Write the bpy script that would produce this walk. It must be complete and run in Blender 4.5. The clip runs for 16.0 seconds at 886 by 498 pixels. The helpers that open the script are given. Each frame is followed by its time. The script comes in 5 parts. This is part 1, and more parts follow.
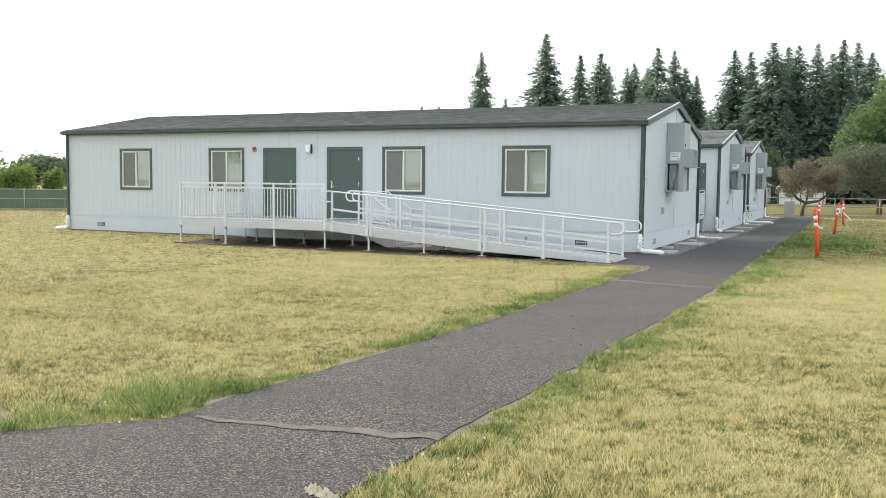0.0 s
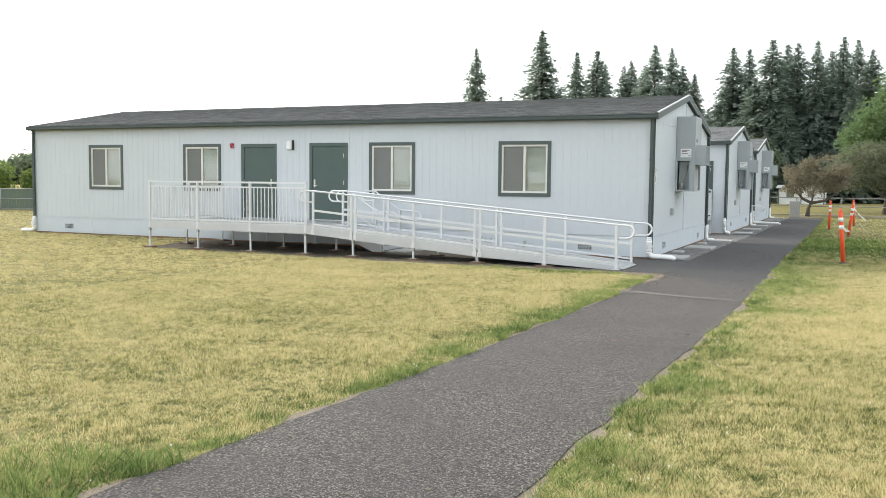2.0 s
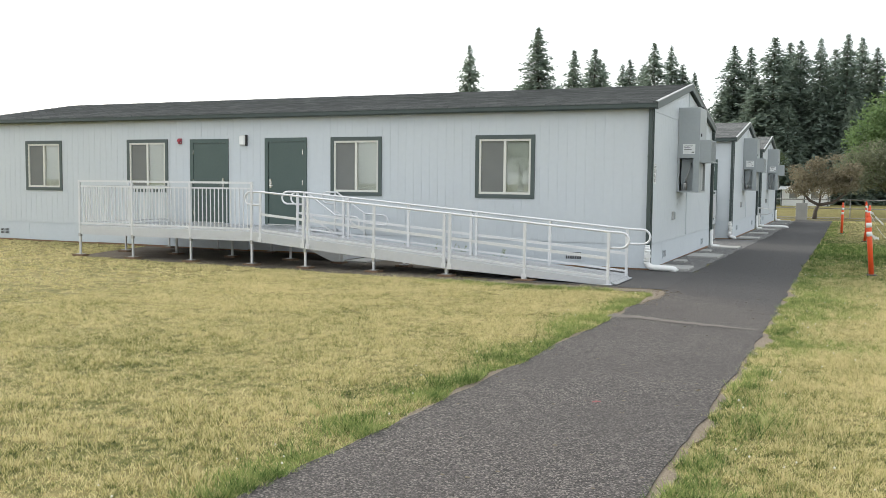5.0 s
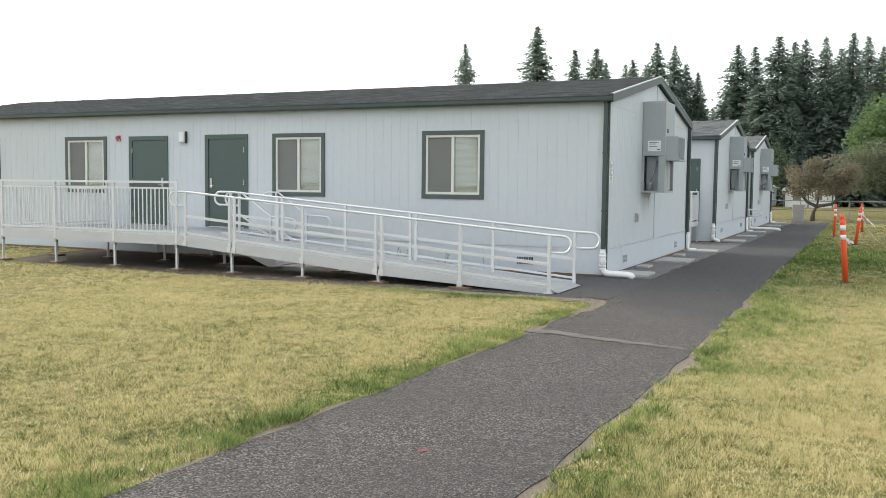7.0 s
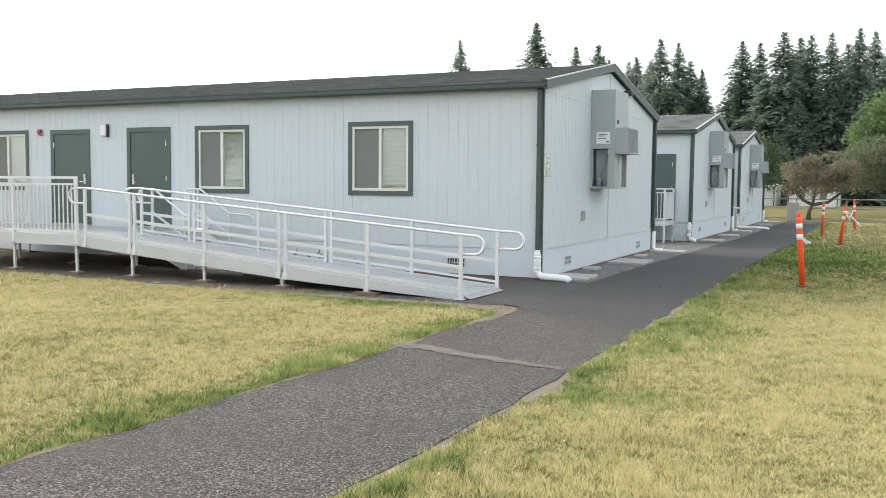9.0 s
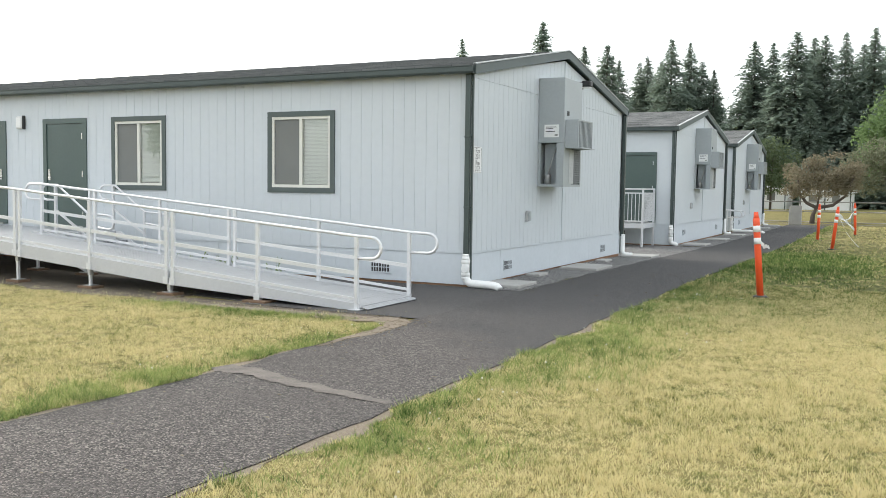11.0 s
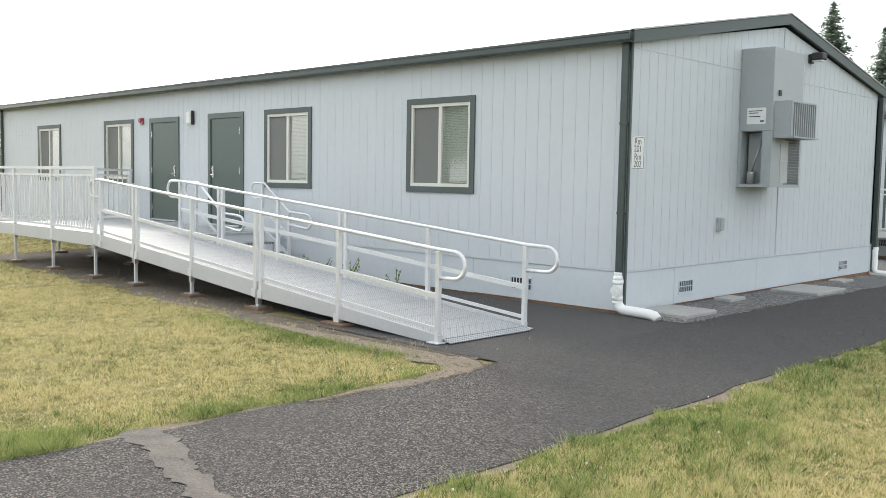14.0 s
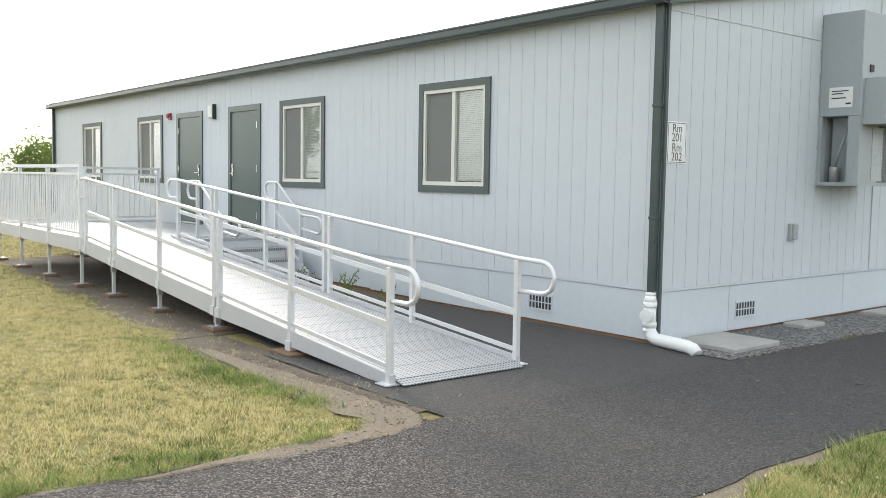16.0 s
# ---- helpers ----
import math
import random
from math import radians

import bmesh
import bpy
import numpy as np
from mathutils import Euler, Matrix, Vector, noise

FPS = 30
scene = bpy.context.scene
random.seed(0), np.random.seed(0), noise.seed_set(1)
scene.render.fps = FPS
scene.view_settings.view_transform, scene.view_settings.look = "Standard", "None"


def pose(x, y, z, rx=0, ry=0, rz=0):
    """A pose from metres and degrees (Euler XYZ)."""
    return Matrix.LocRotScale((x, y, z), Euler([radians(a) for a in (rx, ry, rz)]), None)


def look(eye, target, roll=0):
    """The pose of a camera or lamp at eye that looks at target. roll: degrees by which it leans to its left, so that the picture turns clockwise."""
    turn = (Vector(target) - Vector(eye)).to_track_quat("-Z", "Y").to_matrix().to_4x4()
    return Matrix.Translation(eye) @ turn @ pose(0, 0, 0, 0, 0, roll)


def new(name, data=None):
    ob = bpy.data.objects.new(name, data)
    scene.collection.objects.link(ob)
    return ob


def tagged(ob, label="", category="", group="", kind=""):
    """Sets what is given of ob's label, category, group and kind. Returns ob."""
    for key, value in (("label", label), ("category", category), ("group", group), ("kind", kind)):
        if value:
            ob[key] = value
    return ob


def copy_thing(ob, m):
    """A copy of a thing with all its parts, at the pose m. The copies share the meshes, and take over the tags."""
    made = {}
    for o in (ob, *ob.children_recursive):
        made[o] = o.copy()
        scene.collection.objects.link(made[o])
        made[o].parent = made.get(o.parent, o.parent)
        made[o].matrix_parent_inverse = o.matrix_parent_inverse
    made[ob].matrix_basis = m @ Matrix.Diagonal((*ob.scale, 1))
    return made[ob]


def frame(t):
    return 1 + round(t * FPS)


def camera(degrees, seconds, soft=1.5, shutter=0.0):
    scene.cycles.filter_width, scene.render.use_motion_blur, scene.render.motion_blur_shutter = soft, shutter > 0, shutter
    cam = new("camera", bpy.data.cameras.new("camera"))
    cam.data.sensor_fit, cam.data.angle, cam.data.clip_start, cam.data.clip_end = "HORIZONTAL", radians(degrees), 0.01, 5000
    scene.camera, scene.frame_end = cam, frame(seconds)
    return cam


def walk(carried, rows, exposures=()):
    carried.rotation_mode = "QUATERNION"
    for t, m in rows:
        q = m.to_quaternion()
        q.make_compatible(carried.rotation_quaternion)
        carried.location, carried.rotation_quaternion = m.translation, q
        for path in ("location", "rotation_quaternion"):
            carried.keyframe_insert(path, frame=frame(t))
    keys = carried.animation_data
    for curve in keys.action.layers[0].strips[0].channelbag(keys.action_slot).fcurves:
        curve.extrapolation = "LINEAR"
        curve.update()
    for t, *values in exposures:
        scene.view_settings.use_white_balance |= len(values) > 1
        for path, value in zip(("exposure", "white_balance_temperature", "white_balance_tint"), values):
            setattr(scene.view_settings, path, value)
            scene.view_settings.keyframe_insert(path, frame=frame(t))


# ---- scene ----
cam = camera(52.1, 16.0, soft=0.6)
PATH = [
    (0, (5.088, -23.691, 1.766), (4.259, -21.877, 1.619), 0.6),
    (0.5, (4.992, -23.212, 1.765), (4.164, -21.397, 1.619), 0.6),
    (1, (4.814, -22.723, 1.754), (3.994, -20.905, 1.606), 0.6),
    (1.5, (4.583, -22.296, 1.751), (3.763, -20.478, 1.604), 0.5),
    (2, (4.335, -21.835, 1.748), (3.516, -20.016, 1.6), 0.6),
    (2.5, (4.031, -21.379, 1.711), (3.213, -19.56, 1.565), 0.6),
    (3, (3.824, -20.987, 1.716), (3.006, -19.168, 1.571), 0.6),
    (3.5, (3.707, -20.488, 1.719), (2.888, -18.668, 1.575), 0.6),
    (4, (3.696, -19.982, 1.726), (2.879, -18.163, 1.581), 0.6),
    (6.5, (4.207, -17.489, 1.69), (3.386, -15.672, 1.546), 0.7),
    (7, (4.437, -17.077, 1.68), (3.6, -15.267, 1.539), 0.6),
    (7.5, (4.645, -16.586, 1.664), (3.804, -14.777, 1.523), 0.6),
    (8, (4.857, -16.088, 1.674), (3.997, -14.288, 1.533), 0.5),
    (8.5, (5.072, -15.589, 1.66), (4.21, -13.79, 1.519), 0.5),
    (9, (5.298, -15.067, 1.614), (4.436, -13.268, 1.472), 0.5),
    (9.5, (5.536, -14.556, 1.574), (4.674, -12.757, 1.435), 0.5),
    (10, (5.751, -13.99, 1.539), (4.888, -12.191, 1.401), 0.6),
    (12.5, (6.21, -11.391, 1.528), (5.135, -9.711, 1.383), 0.8),
    (13, (6.254, -10.822, 1.548), (5.08, -9.21, 1.396), 0.8),
    (13.5, (6.257, -10.177, 1.572), (4.966, -8.657, 1.419), 0.8),
    (14, (6.192, -9.607, 1.585), (4.801, -8.178, 1.433), 1.0),
    (14.5, (6.123, -8.994, 1.554), (4.663, -7.635, 1.406), 0.9),
    (15, (5.99, -8.392, 1.529), (4.479, -7.091, 1.379), 0.9),
    (15.5, (5.811, -7.83, 1.515), (4.263, -6.572, 1.364), 1.0),
    (16, (5.614, -7.278, 1.567), (4.06, -6.028, 1.413), 0.9),
]
walk(cam, [(t, look(eye, target, roll)) for t, eye, target, roll in PATH],
     [(0.0, 1.04), (1.0, 1.1), (3.0, 1.12), (4.0, 0.96), (6.5, 0.86), (7.0, 0.88), (10.0, 1.08), (13.0, 1.06), (14.0, 0.98), (16.0, 1.05)])

# ---- light: hazy evening sun low behind the building, bright milky sky ----
SUN_EL, SUN_AZ = radians(24), radians(-76)
world = bpy.data.worlds.new("sky")
scene.world = world
world.use_nodes = True
wn, wl = world.node_tree.nodes, world.node_tree.links
sky = wn.new("ShaderNodeTexSky")
sky.sky_type, sky.sun_disc = "NISHITA", False
sky.sun_elevation, sky.sun_rotation = SUN_EL, SUN_AZ
sky.air_density, sky.dust_density, sky.ozone_density = 1.0, 4.0, 1.0
haze = wn.new("ShaderNodeHueSaturation")
haze.inputs["Saturation"].default_value = 0.36
wl.new(sky.outputs[0], haze.inputs["Color"])
veil = wn.new("ShaderNodeMix")
veil.data_type = "RGBA"
veil.inputs["Factor"].default_value = 0.44
veil.inputs["B"].default_value = (7.6, 8.0, 8.2, 1)
wl.new(haze.outputs[0], veil.inputs["A"])
wl.new(veil.outputs["Result"], wn["Background"].inputs["Color"])
wn["Background"].inputs["Strength"].default_value = 0.15
sun = new("sun", bpy.data.lights.new("sun", "SUN"))
sun.data.energy, sun.data.angle, sun.data.color = 0.85, radians(8), (1.0, 0.9, 0.76)
sun.matrix_world = look((math.sin(SUN_AZ) * math.cos(SUN_EL) * 60, math.cos(SUN_AZ) * math.cos(SUN_EL) * 60, math.sin(SUN_EL) * 60), (0, 0, 0))

# ---- materials ----
def mat(name, col, rough=0.6, metal=0.0, col2=None, scale=3.0, fine=40.0, amount=0.5, bump=0.15, bump_scale=60.0, dist=0.004, spread=0.0):
    """Paint, metal, concrete and the like: two scales of colour variation and a fine relief."""
    m = bpy.data.materials.new(name)
    m.use_nodes = True
    n, l = m.node_tree.nodes, m.node_tree.links
    p = n["Principled BSDF"]
    tc = n.new("ShaderNodeTexCoord")
    big, small = n.new("ShaderNodeTexNoise"), n.new("ShaderNodeTexNoise")
    for t, s, d in ((big, scale, 4), (small, fine, 3)):
        t.inputs["Scale"].default_value, t.inputs["Detail"].default_value = s, d
        l.new(tc.outputs["Object"], t.inputs["Vector"])
    add = n.new("ShaderNodeMath")
    add.operation = "ADD"
    l.new(big.outputs["Fac"], add.inputs[0]), l.new(small.outputs["Fac"], add.inputs[1])
    ramp = n.new("ShaderNodeMapRange")
    ramp.inputs["From Min"].default_value, ramp.inputs["From Max"].default_value = 0.7, 1.3
    ramp.inputs["To Max"].default_value = amount
    l.new(add.outputs[0], ramp.inputs["Value"])
    fac = ramp.outputs[0]
    if spread:
        info, plus = n.new("ShaderNodeObjectInfo"), n.new("ShaderNodeMath")
        plus.operation = "MULTIPLY_ADD"
        plus.inputs[1].default_value = spread
        l.new(info.outputs["Random"], plus.inputs[0]), l.new(fac, plus.inputs[2])
        fac = plus.outputs[0]
    mix = n.new("ShaderNodeMix")
    mix.data_type = "RGBA"
    mix.inputs["A"].default_value = (*col, 1)
    mix.inputs["B"].default_value = (*(col2 or [c * 0.8 for c in col]), 1)
    l.new(fac, mix.inputs["Factor"])
    l.new(mix.outputs["Result"], p.inputs["Base Color"])
    p.inputs["Roughness"].default_value, p.inputs["Metallic"].default_value = rough, metal
    if bump:
        b, t = n.new("ShaderNodeBump"), n.new("ShaderNodeTexNoise")
        t.inputs["Scale"].default_value, t.inputs["Detail"].default_value = bump_scale, 4
        l.new(tc.outputs["Object"], t.inputs["Vector"]), l.new(t.outputs["Fac"], b.inputs["Height"])
        b.inputs["Strength"].default_value, b.inputs["Distance"].default_value = bump, dist
        l.new(b.outputs[0], p.inputs["Normal"])
    return m


def grass_mat(name, dry, green, dark, bias=0.0, thin=True):
    """Lawn colour: dry straw and green in patches of a metre or two, single blades varied."""
    m = bpy.data.materials.new(name)
    m.use_nodes = True
    n, l = m.node_tree.nodes, m.node_tree.links
    p = n["Principled BSDF"]
    geo = n.new("ShaderNodeNewGeometry")
    flat = n.new("ShaderNodeMapping")
    flat.inputs["Scale"].default_value = (1, 1, 0.2)
    l.new(geo.outputs["Position"], flat.inputs["Vector"])
    total = None
    for s, w in ((0.25, 0.5), (1.0, 0.65), (5.0, 1.15), (15.0, 1.45), (40.0, 0.6)):
        t, k = n.new("ShaderNodeTexNoise"), n.new("ShaderNodeMath")
        t.inputs["Scale"].default_value, t.inputs["Detail"].default_value = s, 3
        l.new(flat.outputs[0], t.inputs["Vector"])
        k.operation, k.inputs[1].default_value = "MULTIPLY_ADD", w
        k.inputs[2].default_value = -0.5 * w
        l.new(t.outputs["Fac"], k.inputs[0])
        if total is None:
            total = k.outputs[0]
        else:
            a = n.new("ShaderNodeMath")
            l.new(total, a.inputs[0]), l.new(k.outputs[0], a.inputs[1])
            total = a.outputs[0]
    # greener south end, driest before the ramp; darker green beside the building also stands for its shade
    axes = n.new("ShaderNodeSeparateXYZ")
    l.new(geo.outputs["Position"], axes.inputs[0])
    east = n.new("ShaderNodeMapRange")
    east.inputs["From Min"].default_value, east.inputs["From Max"].default_value = -2.0, 2.5
    l.new(axes.outputs["X"], east.inputs["Value"])
    for y0, y1, v0, v1, side in ((-13.5, -6.5, -0.03, 0.13, None), (-4.5, 3.0, 0.0, -0.38, east), (12.0, 24.0, 0.0, 0.3, east)):
        r = n.new("ShaderNodeMapRange")
        r.interpolation_type = "SMOOTHSTEP"
        for k, v in zip(("From Min", "From Max", "To Min", "To Max"), (y0, y1, v0, v1)):
            r.inputs[k].default_value = v
        l.new(axes.outputs["Y"], r.inputs["Value"])
        a = n.new("ShaderNodeMath")
        if side:
            a.operation = "MULTIPLY_ADD"
            l.new(r.outputs[0], a.inputs[0]), l.new(side.outputs[0], a.inputs[1]), l.new(total, a.inputs[2])
        else:
            l.new(r.outputs[0], a.inputs[0]), l.new(total, a.inputs[1])
        total = a.outputs[0]
    rnd = n.new("ShaderNodeMath")
    rnd.operation = "MULTIPLY_ADD"
    rnd.inputs[1].default_value, rnd.inputs[2].default_value = 0.8, 0.1 + bias
    if thin:
        l.new(geo.outputs["Random Per Island"], rnd.inputs[0])
    a = n.new("ShaderNodeMath")
    l.new(total, a.inputs[0]), l.new(rnd.outputs[0], a.inputs[1])
    ramp = n.new("ShaderNodeValToRGB")
    e = ramp.color_ramp.elements
    e[0].position, e[0].color = 0.08, (*dark, 1)
    e[1].position, e[1].color = 0.85, (*dry, 1)
    mid = e.new(0.4)
    mid.color = (*green, 1)
    l.new(a.outputs[0], ramp.inputs["Fac"])
    l.new(ramp.outputs[0], p.inputs["Base Color"])
    p.inputs["Roughness"].default_value = 0.9
    p.inputs["Specular IOR Level"].default_value = 0.04
    if thin:
        t_ = n.new("ShaderNodeBsdfTranslucent")
        mx, out = n.new("ShaderNodeMixShader"), n["Material Output"]
        mx.inputs[0].default_value = 0.25
        l.new(ramp.outputs[0], t_.inputs["Color"])
        l.new(p.outputs[0], mx.inputs[1]), l.new(t_.outputs[0], mx.inputs[2]), l.new(mx.outputs[0], out.inputs["Surface"])
    return m


def pebble_mat(name, cols, scale, rough=0.85, bump=0.6, dist=0.006, stain=None, relaid=None):
    """Loose or bound stone: cells of several greys, with larger stains. relaid: a second tone north of the resurfacing line."""
    m = bpy.data.materials.new(name)
    m.use_nodes = True
    n, l = m.node_tree.nodes, m.node_tree.links
    p = n["Principled BSDF"]
    tc = n.new("ShaderNodeTexCoord")
    v = n.new("ShaderNodeTexVoronoi")
    v.inputs["Scale"].default_value = scale
    l.new(tc.outputs["Object"], v.inputs["Vector"])
    sep = n.new("ShaderNodeSeparateColor")
    l.new(v.outputs["Color"], sep.inputs[0])
    ramp = n.new("ShaderNodeValToRGB")
    ramp.color_ramp.interpolation = "LINEAR"
    e = ramp.color_ramp.elements
    e[0].color, e[1].color = (*cols[0], 1), (*cols[-1], 1)
    for i, c in enumerate(cols[1:-1]):
        e.new((i + 1) / (len(cols) - 1)).color = (*c, 1)
    l.new(sep.outputs[0], ramp.inputs["Fac"])
    big = n.new("ShaderNodeTexNoise")
    big.inputs["Scale"].default_value, big.inputs["Detail"].default_value = 0.7, 6
    l.new(tc.outputs["Object"], big.inputs["Vector"])
    r = n.new("ShaderNodeMapRange")
    r.inputs["From Min"].default_value, r.inputs["From Max"].default_value, r.inputs["To Max"].default_value = 0.4, 0.75, 0.65
    l.new(big.outputs["Fac"], r.inputs["Value"])
    mix = n.new("ShaderNodeMix")
    mix.data_type = "RGBA"
    l.new(r.outputs[0], mix.inputs["Factor"])
    l.new(ramp.outputs[0], mix.inputs["A"])
    mix.inputs["B"].default_value = (*(stain or cols[1]), 1)
    colour = mix.outputs["Result"]
    if relaid:
        # the newer surfacing starts on a slant across the path, with a frayed edge
        slant, fray = n.new("ShaderNodeVectorMath"), n.new("ShaderNodeTexNoise")
        slant.operation = "DOT_PRODUCT"
        slant.inputs[1].default_value = (1.0, 1.0, 0.0)
        l.new(tc.outputs["Object"], slant.inputs[0])
        fray.inputs["Scale"].default_value, fray.inputs["Detail"].default_value = 2.2, 7
        l.new(tc.outputs["Object"], fray.inputs["Vector"])
        plus, edge = n.new("ShaderNodeMath"), n.new("ShaderNodeMapRange")
        plus.operation, plus.inputs[1].default_value = "MULTIPLY_ADD", 1.6
        l.new(fray.outputs["Fac"], plus.inputs[0]), l.new(slant.outputs["Value"], plus.inputs[2])
        edge.interpolation_type = "SMOOTHSTEP"
        edge.inputs["From Min"].default_value, edge.inputs["From Max"].default_value = -2.2, -0.9
        l.new(plus.outputs[0], edge.inputs["Value"])
        ramp2 = n.new("ShaderNodeValToRGB")
        e = ramp2.color_ramp.elements
        e[0].color, e[1].color = (*relaid[0], 1), (*relaid[-1], 1)
        for i, c in enumerate(relaid[1:-1]):
            e.new((i + 1) / (len(relaid) - 1)).color = (*c, 1)
        l.new(sep.outputs[0], ramp2.inputs["Fac"])
        both = n.new("ShaderNodeMix")
        both.data_type = "RGBA"
        l.new(edge.outputs[0], both.inputs["Factor"])
        l.new(colour, both.inputs["A"]), l.new(ramp2.outputs[0], both.inputs["B"])
        colour = both.outputs["Result"]
    l.new(colour, p.inputs["Base Color"])
    p.inputs["Roughness"].default_value = rough
    b = n.new("ShaderNodeBump")
    b.inputs["Strength"].default_value, b.inputs["Distance"].default_value = bump, dist
    b.invert = True
    l.new(v.outputs["Distance"], b.inputs["Height"])
    l.new(b.outputs[0], p.inputs["Normal"])
    return m


def shingle_mat():
    m = bpy.data.materials.new("asphalt_shingle")
    m.use_nodes = True
    n, l = m.node_tree.nodes, m.node_tree.links
    p = n["Principled BSDF"]
    geo = n.new("ShaderNodeNewGeometry")
    br = n.new("ShaderNodeTexBrick")
    br.inputs["Color1"].default_value, br.inputs["Color2"].default_value = (0.095, 0.10, 0.098, 1), (0.155, 0.16, 0.156, 1)
    br.inputs["Mortar"].default_value = (0.06, 0.062, 0.06, 1)
    br.inputs["Scale"].default_value, br.inputs["Mortar Size"].default_value = 1.0, 0.006
    br.inputs["Brick Width"].default_value, br.inputs["Row Height"].default_value = 0.33, 0.141
    l.new(geo.outputs["Position"], br.inputs["Vector"])
    t = n.new("ShaderNodeTexNoise")
    t.inputs["Scale"].default_value, t.inputs["Detail"].default_value = 3.0, 8
    l.new(geo.outputs["Position"], t.inputs["Vector"])
    mix = n.new("ShaderNodeMix")
    mix.data_type, mix.blend_type = "RGBA", "OVERLAY"
    mix.inputs["Factor"].default_value = 0.4
    l.new(br.outputs[0], mix.inputs["A"]), l.new(t.outputs["Fac"], mix.inputs["B"])
    l.new(mix.outputs["Result"], p.inputs["Base Color"])
    p.inputs["Roughness"].default_value = 0.95
    b, f = n.new("ShaderNodeBump"), n.new("ShaderNodeTexNoise")
    f.inputs["Scale"].default_value = 120
    l.new(geo.outputs["Position"], f.inputs["Vector"]), l.new(f.outputs["Fac"], b.inputs["Height"])
    b.inputs["Strength"].default_value, b.inputs["Distance"].default_value = 0.5, 0.004
    l.new(b.outputs[0], p.inputs["Normal"])
    return m


def tread_mat(name):
    """Mill aluminium deck: raised ridges, and rows of small punched holes whose darkness is painted in the colour."""
    m = mat(name, (0.50, 0.515, 0.53), 0.45, 0.5, (0.40, 0.41, 0.425), 1.5, 25, 0.8, 0)
    n, l = m.node_tree.nodes, m.node_tree.links
    p, mix = n["Principled BSDF"], n["Mix"]
    tc, b, mul, cut = n.new("ShaderNodeTexCoord"), n.new("ShaderNodeBump"), n.new("ShaderNodeMath"), n.new("ShaderNodeMapRange")
    mul.operation = "MULTIPLY"
    for i, d in enumerate("XY"):
        w = n.new("ShaderNodeTexWave")
        w.bands_direction = d
        w.inputs["Scale"].default_value, w.inputs["Distortion"].default_value = 9.5, 0.0
        l.new(tc.outputs["Object"], w.inputs["Vector"]), l.new(w.outputs["Fac"], mul.inputs[i])
    cut.inputs["From Min"].default_value, cut.inputs["From Max"].default_value = 0.4, 0.6
    l.new(mul.outputs[0], cut.inputs["Value"])
    hole = n.new("ShaderNodeMix")
    hole.data_type = "RGBA"
    l.new(cut.outputs[0], hole.inputs["Factor"]), l.new(mix.outputs["Result"], hole.inputs["A"])
    hole.inputs["B"].default_value = (0.16, 0.165, 0.17, 1)
    l.new(hole.outputs["Result"], p.inputs["Base Color"])
    l.new(mul.outputs[0], b.inputs["Height"])
    b.inputs["Strength"].default_value, b.inputs["Distance"].default_value = 0.5, 0.004
    l.new(b.outputs[0], p.inputs["Normal"])
    return m


def leaf_mat(name, a, b, thin=0.35):
    m = bpy.data.materials.new(name)
    m.use_nodes = True
    n, l = m.node_tree.nodes, m.node_tree.links
    p = n["Principled BSDF"]
    geo, t = n.new("ShaderNodeNewGeometry"), n.new("ShaderNodeTexNoise")
    t.inputs["Scale"].default_value = 0.5
    l.new(geo.outputs["Position"], t.inputs["Vector"])
    add = n.new("ShaderNodeMath")
    add.operation = "MULTIPLY_ADD"
    add.inputs[1].default_value = 0.55
    half = n.new("ShaderNodeMath")
    half.operation, half.inputs[1].default_value = "MULTIPLY", 0.5
    l.new(t.outputs["Fac"], half.inputs[0])
    l.new(geo.outputs["Random Per Island"], add.inputs[0]), l.new(half.outputs[0], add.inputs[2])
    mix = n.new("ShaderNodeMix")
    mix.data_type = "RGBA"
    mix.inputs["A"].default_value, mix.inputs["B"].default_value = (*a, 1), (*b, 1)
    l.new(add.outputs[0], mix.inputs["Factor"])
    l.new(mix.outputs["Result"], p.inputs["Base Color"])
    p.inputs["Roughness"].default_value = 0.7
    p.inputs["Specular IOR Level"].default_value = 0.2
    t_ = n.new("ShaderNodeBsdfTranslucent")
    mx, out = n.new("ShaderNodeMixShader"), n["Material Output"]
    mx.inputs[0].default_value = thin
    l.new(mix.outputs["Result"], t_.inputs["Color"])
    l.new(p.outputs[0], mx.inputs[1]), l.new(t_.outputs[0], mx.inputs[2]), l.new(mx.outputs[0], out.inputs["Surface"])
    return m


def glass_mat():
    m = bpy.data.materials.new("window_glass")
    m.use_nodes = True
    p = m.node_tree.nodes["Principled BSDF"]
    p.inputs["Base Color"].default_value = (0.93, 0.95, 0.94, 1)
    p.inputs["Roughness"].default_value, p.inputs["IOR"].default_value = 0.01, 1.75
    p.inputs["Transmission Weight"].default_value = 1.0
    return m


def screen_mat():
    """Fine woven mesh that lets part of the light through."""
    m = mat("insect_screen", (0.27, 0.28, 0.265), 0.8, 0, (0.23, 0.24, 0.225), 3, 200, 0.6, 0)
    n, l = m.node_tree.nodes, m.node_tree.links
    clear, mx = n.new("ShaderNodeBsdfTransparent"), n.new("ShaderNodeMixShader")
    mx.inputs[0].default_value = 0.4
    l.new(n["Principled BSDF"].outputs[0], mx.inputs[1]), l.new(clear.outputs[0], mx.inputs[2])
    l.new(mx.outputs[0], n["Material Output"].inputs["Surface"])
    return m


